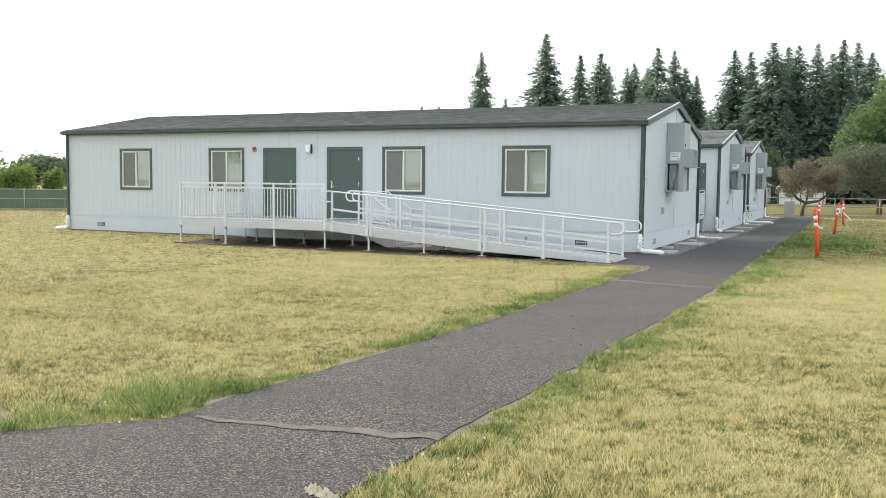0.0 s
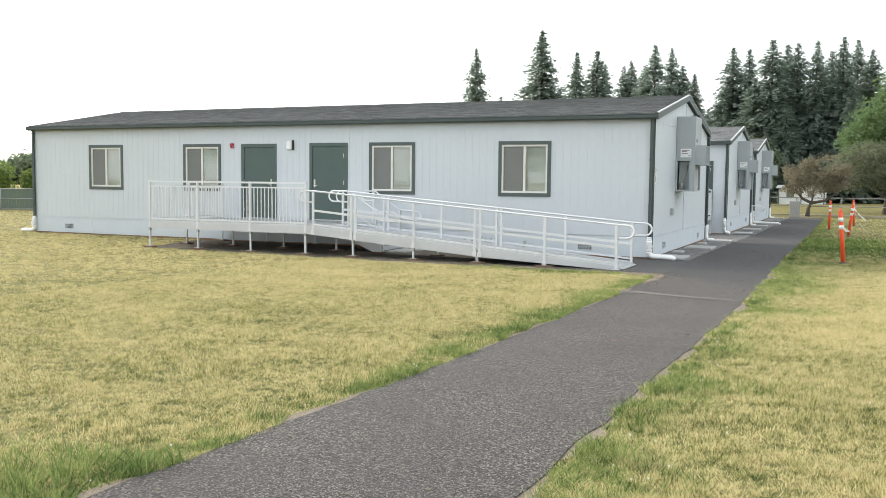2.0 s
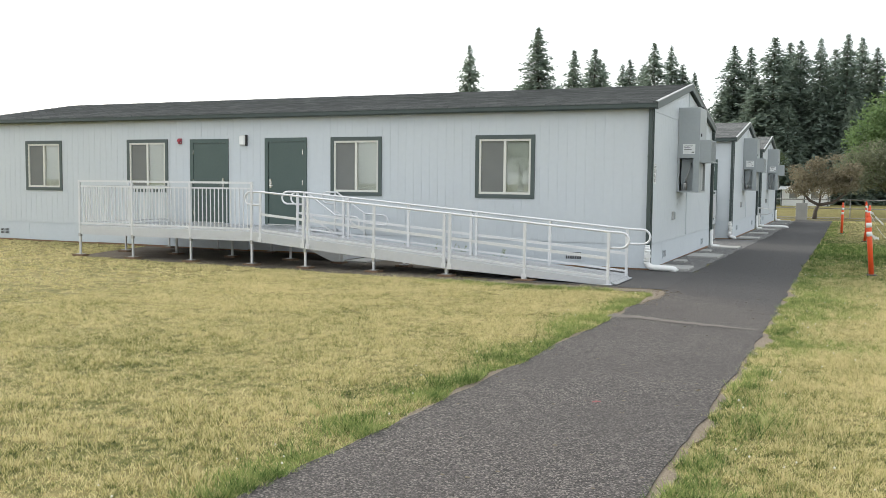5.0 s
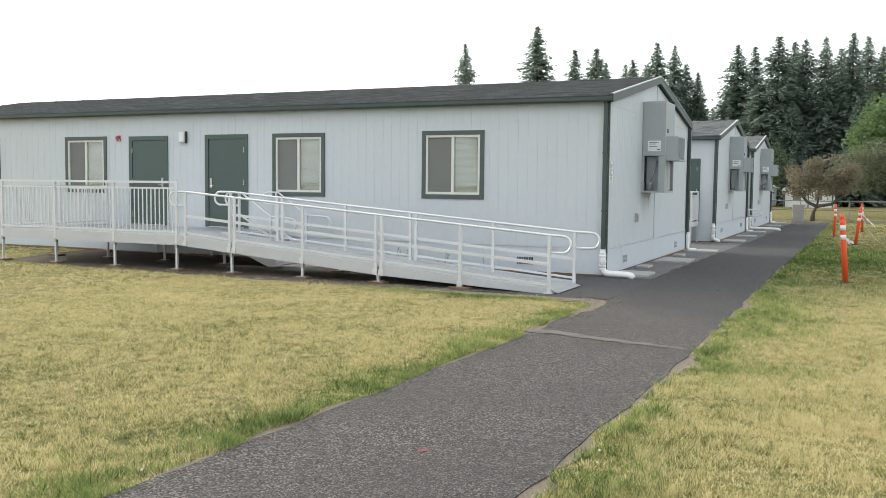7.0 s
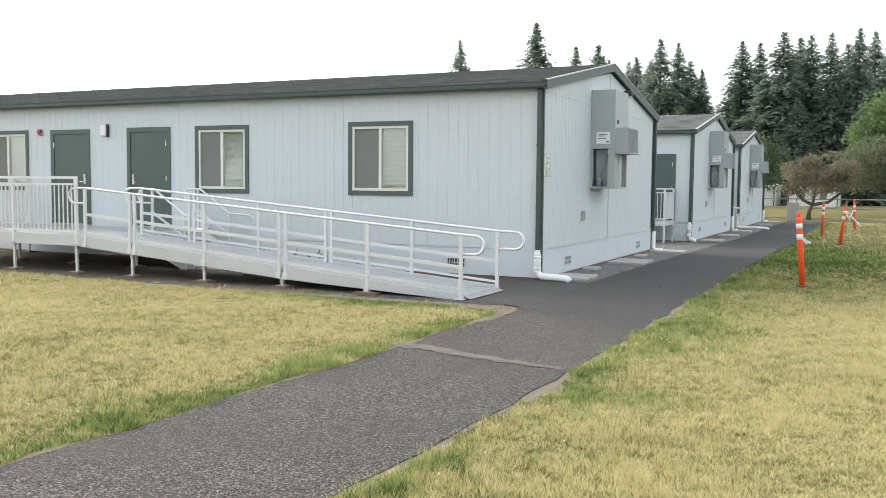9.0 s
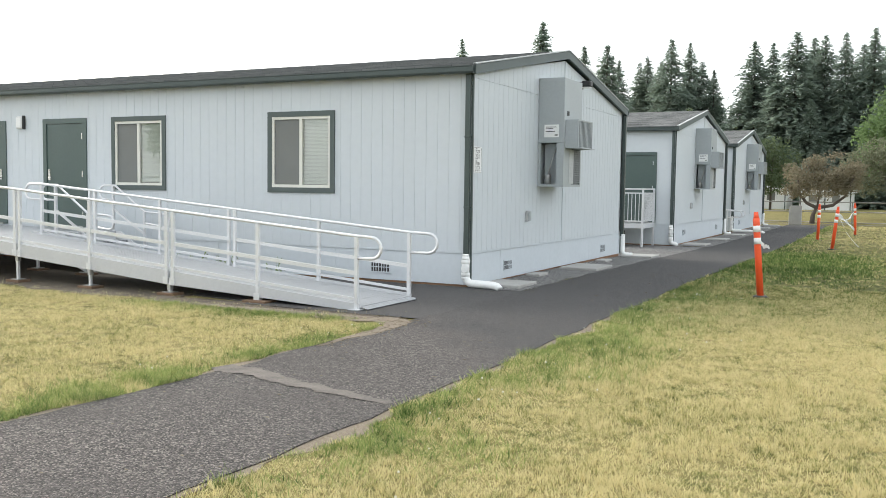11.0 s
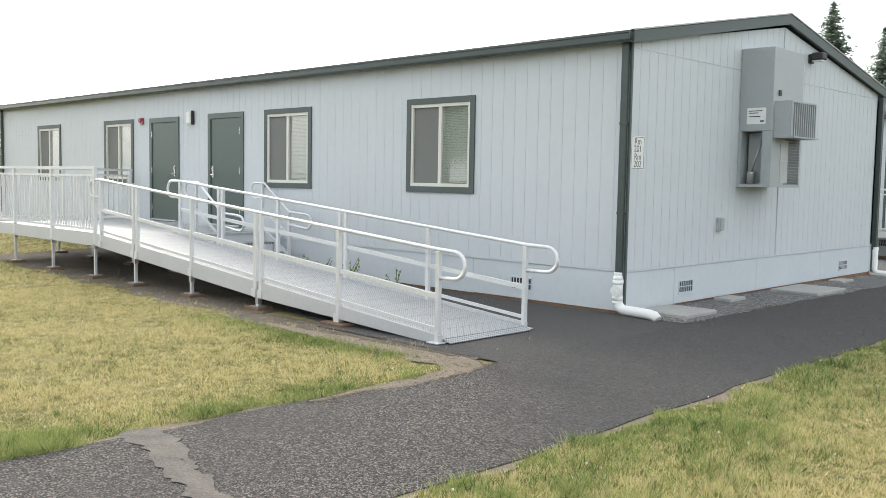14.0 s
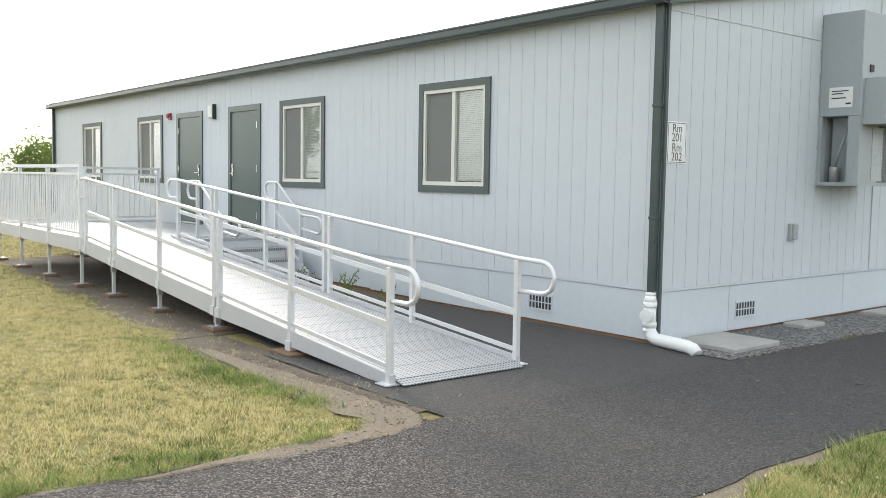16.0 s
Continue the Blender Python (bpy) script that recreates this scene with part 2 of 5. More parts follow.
SCREEN_MESH = screen_mat()
SIDING = mat("siding_paint", (0.568, 0.608, 0.635), 0.55, 0, (0.515, 0.555, 0.582), 0.8, 9, 0.5, 0.25, 130, 0.003, 0.12)
SKIRT = mat("skirt_paint", (0.565, 0.61, 0.645), 0.6, 0, (0.5, 0.545, 0.575), 1.2, 12, 0.6, 0.2, 90, 0.003, 0.1)
TRIM = mat("dark_green_trim", (0.066, 0.09, 0.087), 0.5, 0, (0.085, 0.105, 0.1), 2, 30, 0.7, 0.1)
DOOR = mat("green_door_paint", (0.066, 0.098, 0.09), 0.3, 0, (0.08, 0.115, 0.105), 1.5, 20, 0.6, 0.05)
GUTTER = mat("gutter_metal", (0.05, 0.068, 0.065), 0.35, 0.2, (0.075, 0.095, 0.09), 2, 30, 0.6, 0)
SHINGLE = shingle_mat()
ALU = mat("mill_aluminium", (0.71, 0.72, 0.735), 0.4, 0.35, (0.6, 0.61, 0.625), 1.7, 30, 0.6, 0.03, 200, 0.001)
BEAM = mat("dull_aluminium", (0.57, 0.58, 0.595), 0.5, 0.35, (0.48, 0.49, 0.505), 1.7, 30, 0.6, 0.03, 200, 0.001)
TREAD = tread_mat("deck_plank_aluminium")
PIPE = mat("weathered_pipe", (0.36, 0.355, 0.335), 0.65, 0.2, (0.27, 0.26, 0.245), 3, 30, 0.7, 0)
GALV = mat("galvanised_steel", (0.5, 0.5, 0.49), 0.45, 0.7, (0.38, 0.38, 0.37), 6, 40, 0.8, 0.05)
PVC = mat("white_pvc", (0.8, 0.81, 0.8), 0.35, 0, (0.7, 0.71, 0.69), 4, 30, 0.6, 0.02)
VINYL = mat("cream_vinyl", (0.68, 0.68, 0.62), 0.4, 0, (0.6, 0.6, 0.54), 3, 30, 0.5, 0)
GLASS = glass_mat()
BLIND = mat("blind_slat", (0.82, 0.85, 0.76), 0.6, 0, (0.74, 0.78, 0.68), 4, 30, 0.5, 0)
SHADE = mat("grey_window_shade", (0.20, 0.205, 0.19), 0.9, 0, (0.165, 0.17, 0.155), 3, 200, 0.6, 0.1, 400, 0.001)
ROOM = mat("room_wall", (0.35, 0.34, 0.31), 0.9, 0, (0.3, 0.29, 0.27))
HVAC = mat("grey_enamel", (0.37, 0.40, 0.41), 0.42, 0.1, (0.32, 0.35, 0.36), 2, 20, 0.6, 0.03)
COIL = mat("grey_coil", (0.22, 0.235, 0.24), 0.6, 0.2, (0.29, 0.3, 0.305), 6, 50, 0.7, 0.3)
EDGE = mat("weathered_drip_metal", (0.5, 0.52, 0.52), 0.6, 0.1, (0.28, 0.3, 0.3), 3, 30, 0.6, 0)
DARK = mat("vent_darkness", (0.035, 0.037, 0.04), 0.6, 0.2, (0.06, 0.06, 0.06), 8, 60, 0.8, 0.4)
CHROME = mat("satin_chrome", (0.7, 0.7, 0.68), 0.25, 1.0, (0.55, 0.55, 0.53))
CONCRETE = mat("concrete", (0.40, 0.395, 0.375), 0.9, 0, (0.29, 0.285, 0.27), 3, 40, 0.8, 0.4, 60, 0.004, 0.2)
WOOD = mat("treated_timber", (0.19, 0.115, 0.068), 0.85, 0, (0.12, 0.08, 0.052), 5, 60, 0.8, 0.4, 50)
SILL = mat("orange_timber", (0.33, 0.185, 0.105), 0.85, 0, (0.2, 0.12, 0.075), 5, 60, 0.8, 0.4, 50)
RED = mat("red_plastic", (0.36, 0.045, 0.07), 0.35, 0, (0.28, 0.035, 0.055), 10, 40, 0.5, 0)
ORANGE = mat("orange_plastic", (0.85, 0.10, 0.025), 0.45, 0, (0.7, 0.085, 0.03), 5, 30, 0.6, 0.05)
WHITE = mat("white_sheet", (0.78, 0.79, 0.78), 0.45, 0, (0.68, 0.69, 0.68), 8, 60, 0.5, 0)
BLACK = mat("black_ink", (0.02, 0.02, 0.022), 0.5, 0, (0.03, 0.03, 0.03), 8, 30, 0.5, 0)
RELAID = [(0.026, 0.0252, 0.0252), (0.044, 0.0425, 0.0425), (0.058, 0.0555, 0.0545), (0.11, 0.104, 0.10)]
ASPHALT = pebble_mat("old_asphalt", [(0.012, 0.0108, 0.0102), (0.036, 0.0325, 0.0308), (0.06, 0.054, 0.051), (0.11, 0.098, 0.089), (0.26, 0.235, 0.212)], 105, 0.95, 1.0, 0.008, (0.057, 0.051, 0.0475), RELAID)
ASPHALT_NEW = pebble_mat("newer_asphalt", RELAID, 105, 0.9, 0.8, 0.006, (0.052, 0.05, 0.0495))
GRAVEL = pebble_mat("gravel_bed", [(0.05, 0.05, 0.05), (0.12, 0.12, 0.117), (0.19, 0.185, 0.18), (0.32, 0.31, 0.3)], 42, 0.9, 1.0, 0.02, (0.12, 0.118, 0.112))
# Brown soil, toned down so its colour carries the shade under the ramp.
SOIL = mat("dry_soil", (0.072, 0.057, 0.041), 0.95, 0, (0.14, 0.115, 0.083), 1.3, 25, 0.9, 0.8, 30, 0.02)
JOINT = mat("joint_fill", (0.18, 0.158, 0.138), 0.95, 0, (0.085, 0.076, 0.068), 6, 60, 1.0, 0.6, 80, 0.005)
GRIT = pebble_mat("gritty_soil", [(0.125, 0.098, 0.068), (0.185, 0.15, 0.108), (0.23, 0.188, 0.138), (0.31, 0.262, 0.198)], 150, 0.95, 0.8, 0.006, (0.18, 0.143, 0.1))
RUST = mat("red_weed", (0.22, 0.06, 0.035), 0.9, 0, (0.12, 0.07, 0.03), 15, 60, 0.8, 0.2)
REDMARK = mat("red_marking_paint", (0.32, 0.07, 0.075), 0.9, 0, (0.09, 0.05, 0.05), 30, 90, 1.0, 0.3)
SAND = mat("sandy_fill", (0.20, 0.168, 0.127), 0.95, 0, (0.12, 0.105, 0.075), 4, 50, 0.9, 0.6, 60, 0.006)
LAWN = grass_mat("lawn_thatch", (0.23, 0.196, 0.087), (0.12, 0.12, 0.045), (0.05, 0.06, 0.022), 0.12, False)
BLADE = grass_mat("lawn_blades", (0.645, 0.57, 0.315), (0.31, 0.305, 0.115), (0.07, 0.10, 0.03), 0.23)
VERGE = grass_mat("green_blades", (0.36, 0.40, 0.15), (0.16, 0.235, 0.073), (0.058, 0.10, 0.03), 0.02)
FIELD = grass_mat("dry_field", (0.45, 0.36, 0.15), (0.37, 0.31, 0.11), (0.2, 0.22, 0.07), 0.3)
BARK = mat("bark", (0.075, 0.06, 0.05), 0.9, 0, (0.13, 0.11, 0.09), 3, 30, 0.9, 0.8, 25, 0.03)
# Paler than real needles: the distance haze is mixed into the colour.
FIR = leaf_mat("hazy_fir_needles", (0.165, 0.21, 0.178), (0.30, 0.37, 0.295), 0.5)
LEAF = leaf_mat("green_leaves", (0.105, 0.17, 0.07), (0.20, 0.285, 0.125), 0.5)
CRAB = leaf_mat("bronze_leaves", (0.135, 0.135, 0.085), (0.31, 0.265, 0.19), 0.5)
DARKLEAF = leaf_mat("dark_leaves", (0.12, 0.145, 0.09), (0.23, 0.24, 0.16), 0.5)
LIMELEAF = leaf_mat("olive_leaves", (0.075, 0.11, 0.06), (0.16, 0.2, 0.105), 0.4)
FARLEAF = leaf_mat("far_leaves", (0.12, 0.155, 0.10), (0.19, 0.235, 0.145))
HEDGE = leaf_mat("hedge_leaves", (0.10, 0.17, 0.04), (0.28, 0.34, 0.10))
FLOWER = mat("seed_head", (0.75, 0.74, 0.68), 0.9, 0, (0.6, 0.58, 0.5), 20, 60, 0.5, 0)

# ---- building blocks ----
def box(bm, x0, x1, y0, y1, z0, z1):
    v = [bm.verts.new(p) for p in ((x0, y0, z0), (x1, y0, z0), (x1, y1, z0), (x0, y1, z0), (x0, y0, z1), (x1, y0, z1), (x1, y1, z1), (x0, y1, z1))]
    for f in ((3, 2, 1, 0), (4, 5, 6, 7), (0, 1, 5, 4), (1, 2, 6, 5), (2, 3, 7, 6), (3, 0, 4, 7)):
        bm.faces.new([v[i] for i in f])
    return v


def bars(bm, a, b, w, h):
    """A straight rectangular bar from a to b, w wide and h high."""
    a, b = Vector(a), Vector(b)
    d = (b - a).normalized()
    side = d.cross(Vector((0, 0, 1)))
    side = side.normalized() if side.length > 0.01 else Vector((1, 0, 0))
    up = side.cross(d)
    v = [bm.verts.new(p + side * sx * w / 2 + up * sz * h / 2) for p in (a, b) for sx, sz in ((-1, -1), (1, -1), (1, 1), (-1, 1))]
    for f in ((0, 1, 2, 3), (7, 6, 5, 4), (0, 4, 5, 1), (1, 5, 6, 2), (2, 6, 7, 3), (3, 7, 4, 0)):
        bm.faces.new([v[i] for i in f])


def tube(bm, pts, r, seg=10, taper=None):
    """A round bar along a line of points, closed at both ends."""
    pts = [Vector(p) for p in pts]
    rings, side = [], None
    for i, p in enumerate(pts):
        d = (pts[min(i + 1, len(pts) - 1)] - pts[max(i - 1, 0)]).normalized()
        if side is None:
            side = d.orthogonal().normalized()
        side = (side - d * side.dot(d)).normalized()
        up = d.cross(side)
        rr = r if taper is None else r * (1 + (taper - 1) * i / (len(pts) - 1))
        rings.append([bm.verts.new(p + (side * math.cos(a) + up * math.sin(a)) * rr) for a in [2 * math.pi * k / seg for k in range(seg)]])
    for a, b in zip(rings, rings[1:]):
        for k in range(seg):
            bm.faces.new((a[k], a[(k + 1) % seg], b[(k + 1) % seg], b[k])).smooth = True
    bm.faces.new(rings[0][::-1]), bm.faces.new(rings[-1])


def finish(bm, name, material, bevel=0.0):
    if bevel:
        bmesh.ops.bevel(bm, geom=bm.edges[:], offset=bevel, segments=1, affect="EDGES")
    bmesh.ops.recalc_face_normals(bm, faces=bm.faces[:])
    me = bpy.data.meshes.new(name)
    bm.to_mesh(me)
    bm.free()
    me.materials.append(material)
    return me


def part(name, bm, material, parent, label="", bevel=0.0):
    """One mesh under a thing or a part, built in place."""
    ob = new(name, finish(bm, name, material, bevel))
    ob.parent = parent
    ob.matrix_parent_inverse = parent.matrix_basis.inverted()
    return tagged(ob, label)


def thing(name, base, label, category, group="", kind=""):
    ob = new(name)
    ob.empty_display_size = 0.2
    ob.matrix_basis = Matrix.Translation(base)
    return tagged(ob, label, category, group, kind)


def solid(name, bm, material, label, category, group="", kind="", bevel=0.0):
    """A thing that is a single mesh."""
    return tagged(new(name, finish(bm, name, material, bevel)), label, category, group, kind)


def sheet(name, verts, faces, material, label, category, kind, parent=None):
    me = bpy.data.meshes.new(name)
    me.from_pydata(verts, [], faces)
    me.materials.append(material)
    ob = new(name, me)
    if parent:
        ob.parent = parent
        ob.matrix_parent_inverse = parent.matrix_basis.inverted()
    return tagged(ob, label, category, "", kind)


def boxed(*dims):
    bm = bmesh.new()
    for d in dims:
        box(bm, *d)
    return bm


def smooth01(t):
    t = max(0.0, min(1.0, t))
    return t * t * (3 - 2 * t)


def zg(x, y):
    """Height of the ground."""
    z = -0.06 + 0.30 * smooth01((-6 - y) / 18) - 0.12 * smooth01((y - 2) / 16)
    z += 0.025 * max(-3, min(3, x - 2)) * smooth01((-8 - y) / 8)
    return z - 0.15 * smooth01((y - 46) / 40) * smooth01((x + 30) / 20)


def wob(u, s=1.0, seed=0.0):
    return noise.noise(Vector((u * s, seed, 0.37)))


def path_left(y):
    return 0.92 - 0.9 * max(0, -19.0 - y) + 0.045 * wob(y, 1.3) + 0.03 * wob(y, 5, 3)


def path_right(y):
    return 2.86 - 0.35 * max(0, -20.5 - y) + 0.045 * wob(y, 1.1, 7) + 0.03 * wob(y, 6, 9)


def worn_left(y):
    """Width of the bare rim on the lawn side of the path."""
    return np.clip(0.035 + 0.06 * np.sin(y * 1.9 + 1.4 * np.sin(y * 0.7)) + 0.03 * np.sin(y * 7.1), 0, 0.13) * ((y > -18.6) & (y < -4.4))


def worn(y):
    """How far the trodden edge reaches beyond the path, in patches."""
    return np.clip(0.045 + 0.04 * np.sin(y * 5.3 + np.sin(y * 2.1)) + 0.025 * np.sin(y * 13.0), 0, 1) * ((y > -19) & (y < 0.5)) + 0.12 * np.clip(np.sin(y * 1.9 + 7.5) * np.sin(y * 0.7 + 4.6), 0, 1) * np.interp(y, [-12, -8, 0, 3], [0.2, 1, 0.6, 0])


# ---- ground ----
def axis_lines(lo, hi, step, far):
    a = list(np.arange(lo, hi + 0.01, step))
    out = [step * 1.6]
    while sum(out) < far:
        out.append(out[-1] * 1.5)
    c = np.cumsum(out)
    return [lo - v for v in c[::-1]] + a + [hi + v for v in c]


def make_ground():
    xs, ys = axis_lines(-45, 40, 1.0, 2500), axis_lines(-40, 90, 1.0, 2500)
    verts = [(x, y, zg(x, y)) for y in ys for x in xs]
    w = len(xs)
    faces = [(j * w + i, j * w + i + 1, (j + 1) * w + i + 1, (j + 1) * w + i) for j in range(len(ys) - 1) for i in range(w - 1)]
    sheet("ground", verts, faces, LAWN, "dry mown lawn, straw yellow with green patches", "ground", "structure")


def strip(name, y0, y1, left, right, lift, material, label, category, step=0.25, cols=8):
    """A paved strip that lies on the ground, with worn edges and a little thickness."""
    n = max(2, int((y1 - y0) / step))
    verts, faces = [], []
    for j in range(n + 1):
        y = y0 + (y1 - y0) * j / n
        a, b = left(y), right(y)
        row = [(a, y, zg(a, y) - 0.03)]
        for i in range(cols + 1):
            x = a + (b - a) * i / cols
            row.append((x, y, zg(x, y) + lift + (0.004 * wob(x * 3 + y * 2, 1.7, 5))))
        row.append((b, y, zg(b, y) - 0.03))
        verts += row
    w = cols + 3
    faces = [(j * w + i, j * w + i + 1, (j + 1) * w + i + 1, (j + 1) * w + i) for j in range(n) for i in range(w - 1)]
    return sheet(name, verts, faces, material, label, category, "structure")


make_ground()
strip("path", -34, 36.5, path_left, path_right, 0.016, ASPHALT, "grey asphalt path, old chippings running into darker new surfacing", "path")
strip("apron", -3.45, -0.02, lambda y: -3.4 - 0.5 * wob(y, 0.9, 2) - 0.3 * (y + 1.5) + (1.2 if y < -3.2 else 0), lambda y: 0.97, 0.014, ASPHALT_NEW, "dark asphalt apron at the foot of the ramp", "pavement", 0.2, 16)
strip("gap_paving", 8.62, 14.4, lambda y: -2.2 - 0.3 * wob(y, 1, 4), lambda y: 0.97, 0.012, GRAVEL, "brown gravel between two classrooms", "gravel")
strip("gravel_strip", -0.1, 8.62, lambda y: -0.02, lambda y: 0.9 + 0.12 * wob(y, 2, 6), 0.02, GRAVEL, "grey crushed stone along the wall foot", "gravel")
strip("gravel_strip_far", 14.4, 34.2, lambda y: -0.02, lambda y: 0.98 + 0.06 * wob(y, 2, 8), 0.026, GRAVEL, "grey crushed stone along the wall foot", "gravel")


def soil_edge(x):
    """Where the lawn ends before the ramp."""
    return np.interp(x, [-13.4, -12.6, -9, -2.5, -1.0, 0.4, 0.77, 0.87, 0.95], [-0.1, -3.3, -3.6, -3.95, -3.92, -3.87, -3.95, -4.2, -4.8])


def make_soil():
    xs, n, verts = np.arange(-13.4, 0.78, 0.15), 14, []
    for x in xs:
        lo = max(soil_edge(x), -3.98) + 0.22 * wob(x, 1.6, 3) + 0.05 * wob(x, 7, 5)
        hi = -0.02 if x < -3.0 else (-3.3 if x < 0.2 else -3.45)
        verts += [(x, lo + (hi - lo) * i / n, zg(x, lo) + (0.008 if 0 < i else -0.01) + 0.012 * wob(x * 2 + i, 1.3, 4)) for i in range(n + 1)]
    faces = [(k * (n + 1) + i, k * (n + 1) + n + 1 + i, k * (n + 1) + n + 2 + i, k * (n + 1) + i + 1) for k in range(len(xs) - 1) for i in range(n)]
    sheet("bare_soil", verts, faces, SOIL, "bare brown soil under and before the ramp", "soil", "structure")


make_soil()
strip("bare_patch", -20.5, -19.3, lambda y: -0.5 - 0.9 * (-19.0 - y) + 0.1 * wob(y, 4), lambda y: 0.95 - 0.9 * (-19.0 - y) + 0.1 * wob(y, 3), 0.007, SAND, "bare dry earth at the path edge", "soil", 0.1)
strip("worn_edge", -18.6, -4.4, lambda y: 0.93 - float(worn_left(y)) - 0.02 * abs(wob(y, 9, 2)), lambda y: 1.0, 0.009, GRIT, "gravelly bare rim between lawn and asphalt", "soil", 0.1, 3)
strip("worn_edge", -19, 0.5, lambda y: 2.8, lambda y: 2.87 + float(worn(y)) + 0.03 * wob(y, 6, 2), 0.009, GRIT, "trodden sandy edge of the path", "soil", 0.08, 3)


def crack(name, a, b, w, label, start=0.5, end=1.4):
    """A wandering sand-filled joint across the path."""
    n, verts, faces = 70, [], []
    a, b = Vector(a), Vector(b)
    side = Vector((-(b - a).y, (b - a).x)).normalized()
    for i in range(n + 1):
        p = a.lerp(b, i / n) + side * (0.07 * wob(i * 0.13, 1, w * 40) + 0.02 * wob(i * 0.6, 1, 2))
        h = w * (0.55 + 0.5 * abs(wob(i * 0.22, 1, 8)) + 0.15 * wob(i * 0.9, 1, 5)) * (start + (end - start) * i / n)
        for s in (-1, 1):
            q = p + side * s * h * 0.5
            verts.append((q.x, q.y, zg(q.x, q.y) + 0.0215 + 0.004 * wob(q.x * 3 + q.y * 2, 1.7, 5)))
    faces = [(2 * i, 2 * i + 1, 2 * i + 3, 2 * i + 2) for i in range(n)]
    sheet(name, verts, faces, JOINT, label, "joint", "structure")


crack("joint_near", (1.1, -18.95), (2.85, -18.8), 0.17, "sand-filled joint across the asphalt")
crack("joint_far", (0.85, -6.85), (2.78, -7.35), 0.22, "pale sandy crack across the asphalt", 1.9, 0.7)

# ---- portable classrooms ----
def cut_rects(a0, a1, z0, z1, holes):
    """The rectangles left of a0..a1 by z0..z1 once the holes are taken out."""
    cuts = sorted({a0, a1, *[v for h in holes for v in h[:2] if a0 < v < a1]})
    out = []
    for p, q in zip(cuts, cuts[1:]):
        z = z0
        for h in sorted((h for h in holes if h[0] < q - 1e-6 and h[1] > p + 1e-6), key=lambda h: h[2]):
            if h[2] > z:
                out.append((p, q, z, h[2]))
            z = max(z, h[3])
        if z < z1:
            out.append((p, q, z, z1))
    return out


def window(house, x0, x1, z0, z1, y):
    """A slider: dark surround, cream frame, two panes, screen and shade on one side and blinds on the other."""
    bm = boxed((x0, x1, y - 0.022, y + 0.02, z1 - 0.09, z1), (x0, x1, y - 0.022, y + 0.02, z0, z0 + 0.09), (x0, x0 + 0.09, y - 0.022, y + 0.02, z0 + 0.09, z1 - 0.09), (x1 - 0.09, x1, y - 0.022, y + 0.02, z0 + 0.09, z1 - 0.09))
    win = part("window", bm, TRIM, house, "sliding window with dark green surround")
    a, b, c, d = x0 + 0.09, x1 - 0.09, z0 + 0.09, z1 - 0.09
    m = (a + b) / 2
    part("window_frame", boxed((a, b, y - 0.012, y + 0.06, d - 0.045, d), (a, b, y - 0.014, y + 0.06, c, c + 0.05), (a, a + 0.045, y - 0.012, y + 0.06, c + 0.05, d - 0.045), (b - 0.045, b, y - 0.012, y + 0.06, c + 0.05, d - 0.045), (m - 0.03, m + 0.03, y - 0.006, y + 0.05, c + 0.05, d - 0.045)), VINYL, win, "cream vinyl frame")
    for p, q in ((a + 0.045, m - 0.03), (m + 0.03, b - 0.045)):
        pane = part("pane", boxed((p, q, y + 0.03, y + 0.036, c + 0.05, d - 0.045)), GLASS, win)
        pane.visible_shadow = False
    part("insect_screen", boxed((a + 0.045, m - 0.03, y + 0.018, y + 0.02, c + 0.05, d - 0.045)), SCREEN_MESH, win, "grey insect screen")
    part("shade", boxed((a + 0.045, m, y + 0.045, y + 0.051, c + 0.05, d - 0.045)), SHADE, win, "grey drawn shade")
    bm = bmesh.new()
    z = c + 0.06
    while z < d - 0.05:
        v = [bm.verts.new(p) for p in ((m, y + 0.04, z), (b - 0.046, y + 0.04, z), (b - 0.046, y + 0.05, z + 0.0215), (m, y + 0.05, z + 0.0215))]
        bm.faces.new(v)
        z += 0.0235
    part("blind", bm, BLIND, win, "lowered pale slatted blind")


def door(house, x0, x1, z0, z1, y, hinge_right):
    bm = boxed((x0, x0 + 0.1, y - 0.024, y + 0.05, z0, z1), (x1 - 0.1, x1, y - 0.024, y + 0.05, z0, z1), (x0 + 0.1, x1 - 0.1, y - 0.024, y + 0.05, z1 - 0.1, z1))
    fr = part("door_frame", bm, DOOR, house, "green painted steel door frame")
    leaf = part("door", boxed((x0 + 0.104, x1 - 0.104, y - 0.006, y + 0.04, z0 + 0.02, z1 - 0.104)), DOOR, fr, "green steel door, closed", 0.003)
    part("threshold", boxed((x0 + 0.1, x1 - 0.1, y - 0.05, y + 0.04, z0 - 0.01, z0 + 0.018)), CHROME, fr, "metal threshold")
    hx = x1 - 0.11 if hinge_right else x0 + 0.11
    for z in (z0 + 0.25, z0 + 1.05, z0 + 1.8):
        part("hinge", boxed((hx - 0.012, hx + 0.012, y - 0.03, y - 0.004, z - 0.06, z + 0.06)), CHROME, fr, "steel hinge")
    lx = x0 + 0.17 if hinge_right else x1 - 0.17
    s = 1 if hinge_right else -1
    bm = boxed((lx - 0.03, lx + 0.03, y - 0.02, y - 0.006, z0 + 0.92, z0 + 1.14), (lx - 0.02, lx + 0.02, y - 0.032, y - 0.02, z0 + 1.07, z0 + 1.12))
    tube(bm, [(lx, y - 0.01, z0 + 0.97), (lx, y - 0.06, z0 + 0.97), (lx + s * 0.12, y - 0.06, z0 + 0.965)], 0.011, 8)
    part("door_handle", bm, CHROME, fr, "satin lever handle with lock plate")


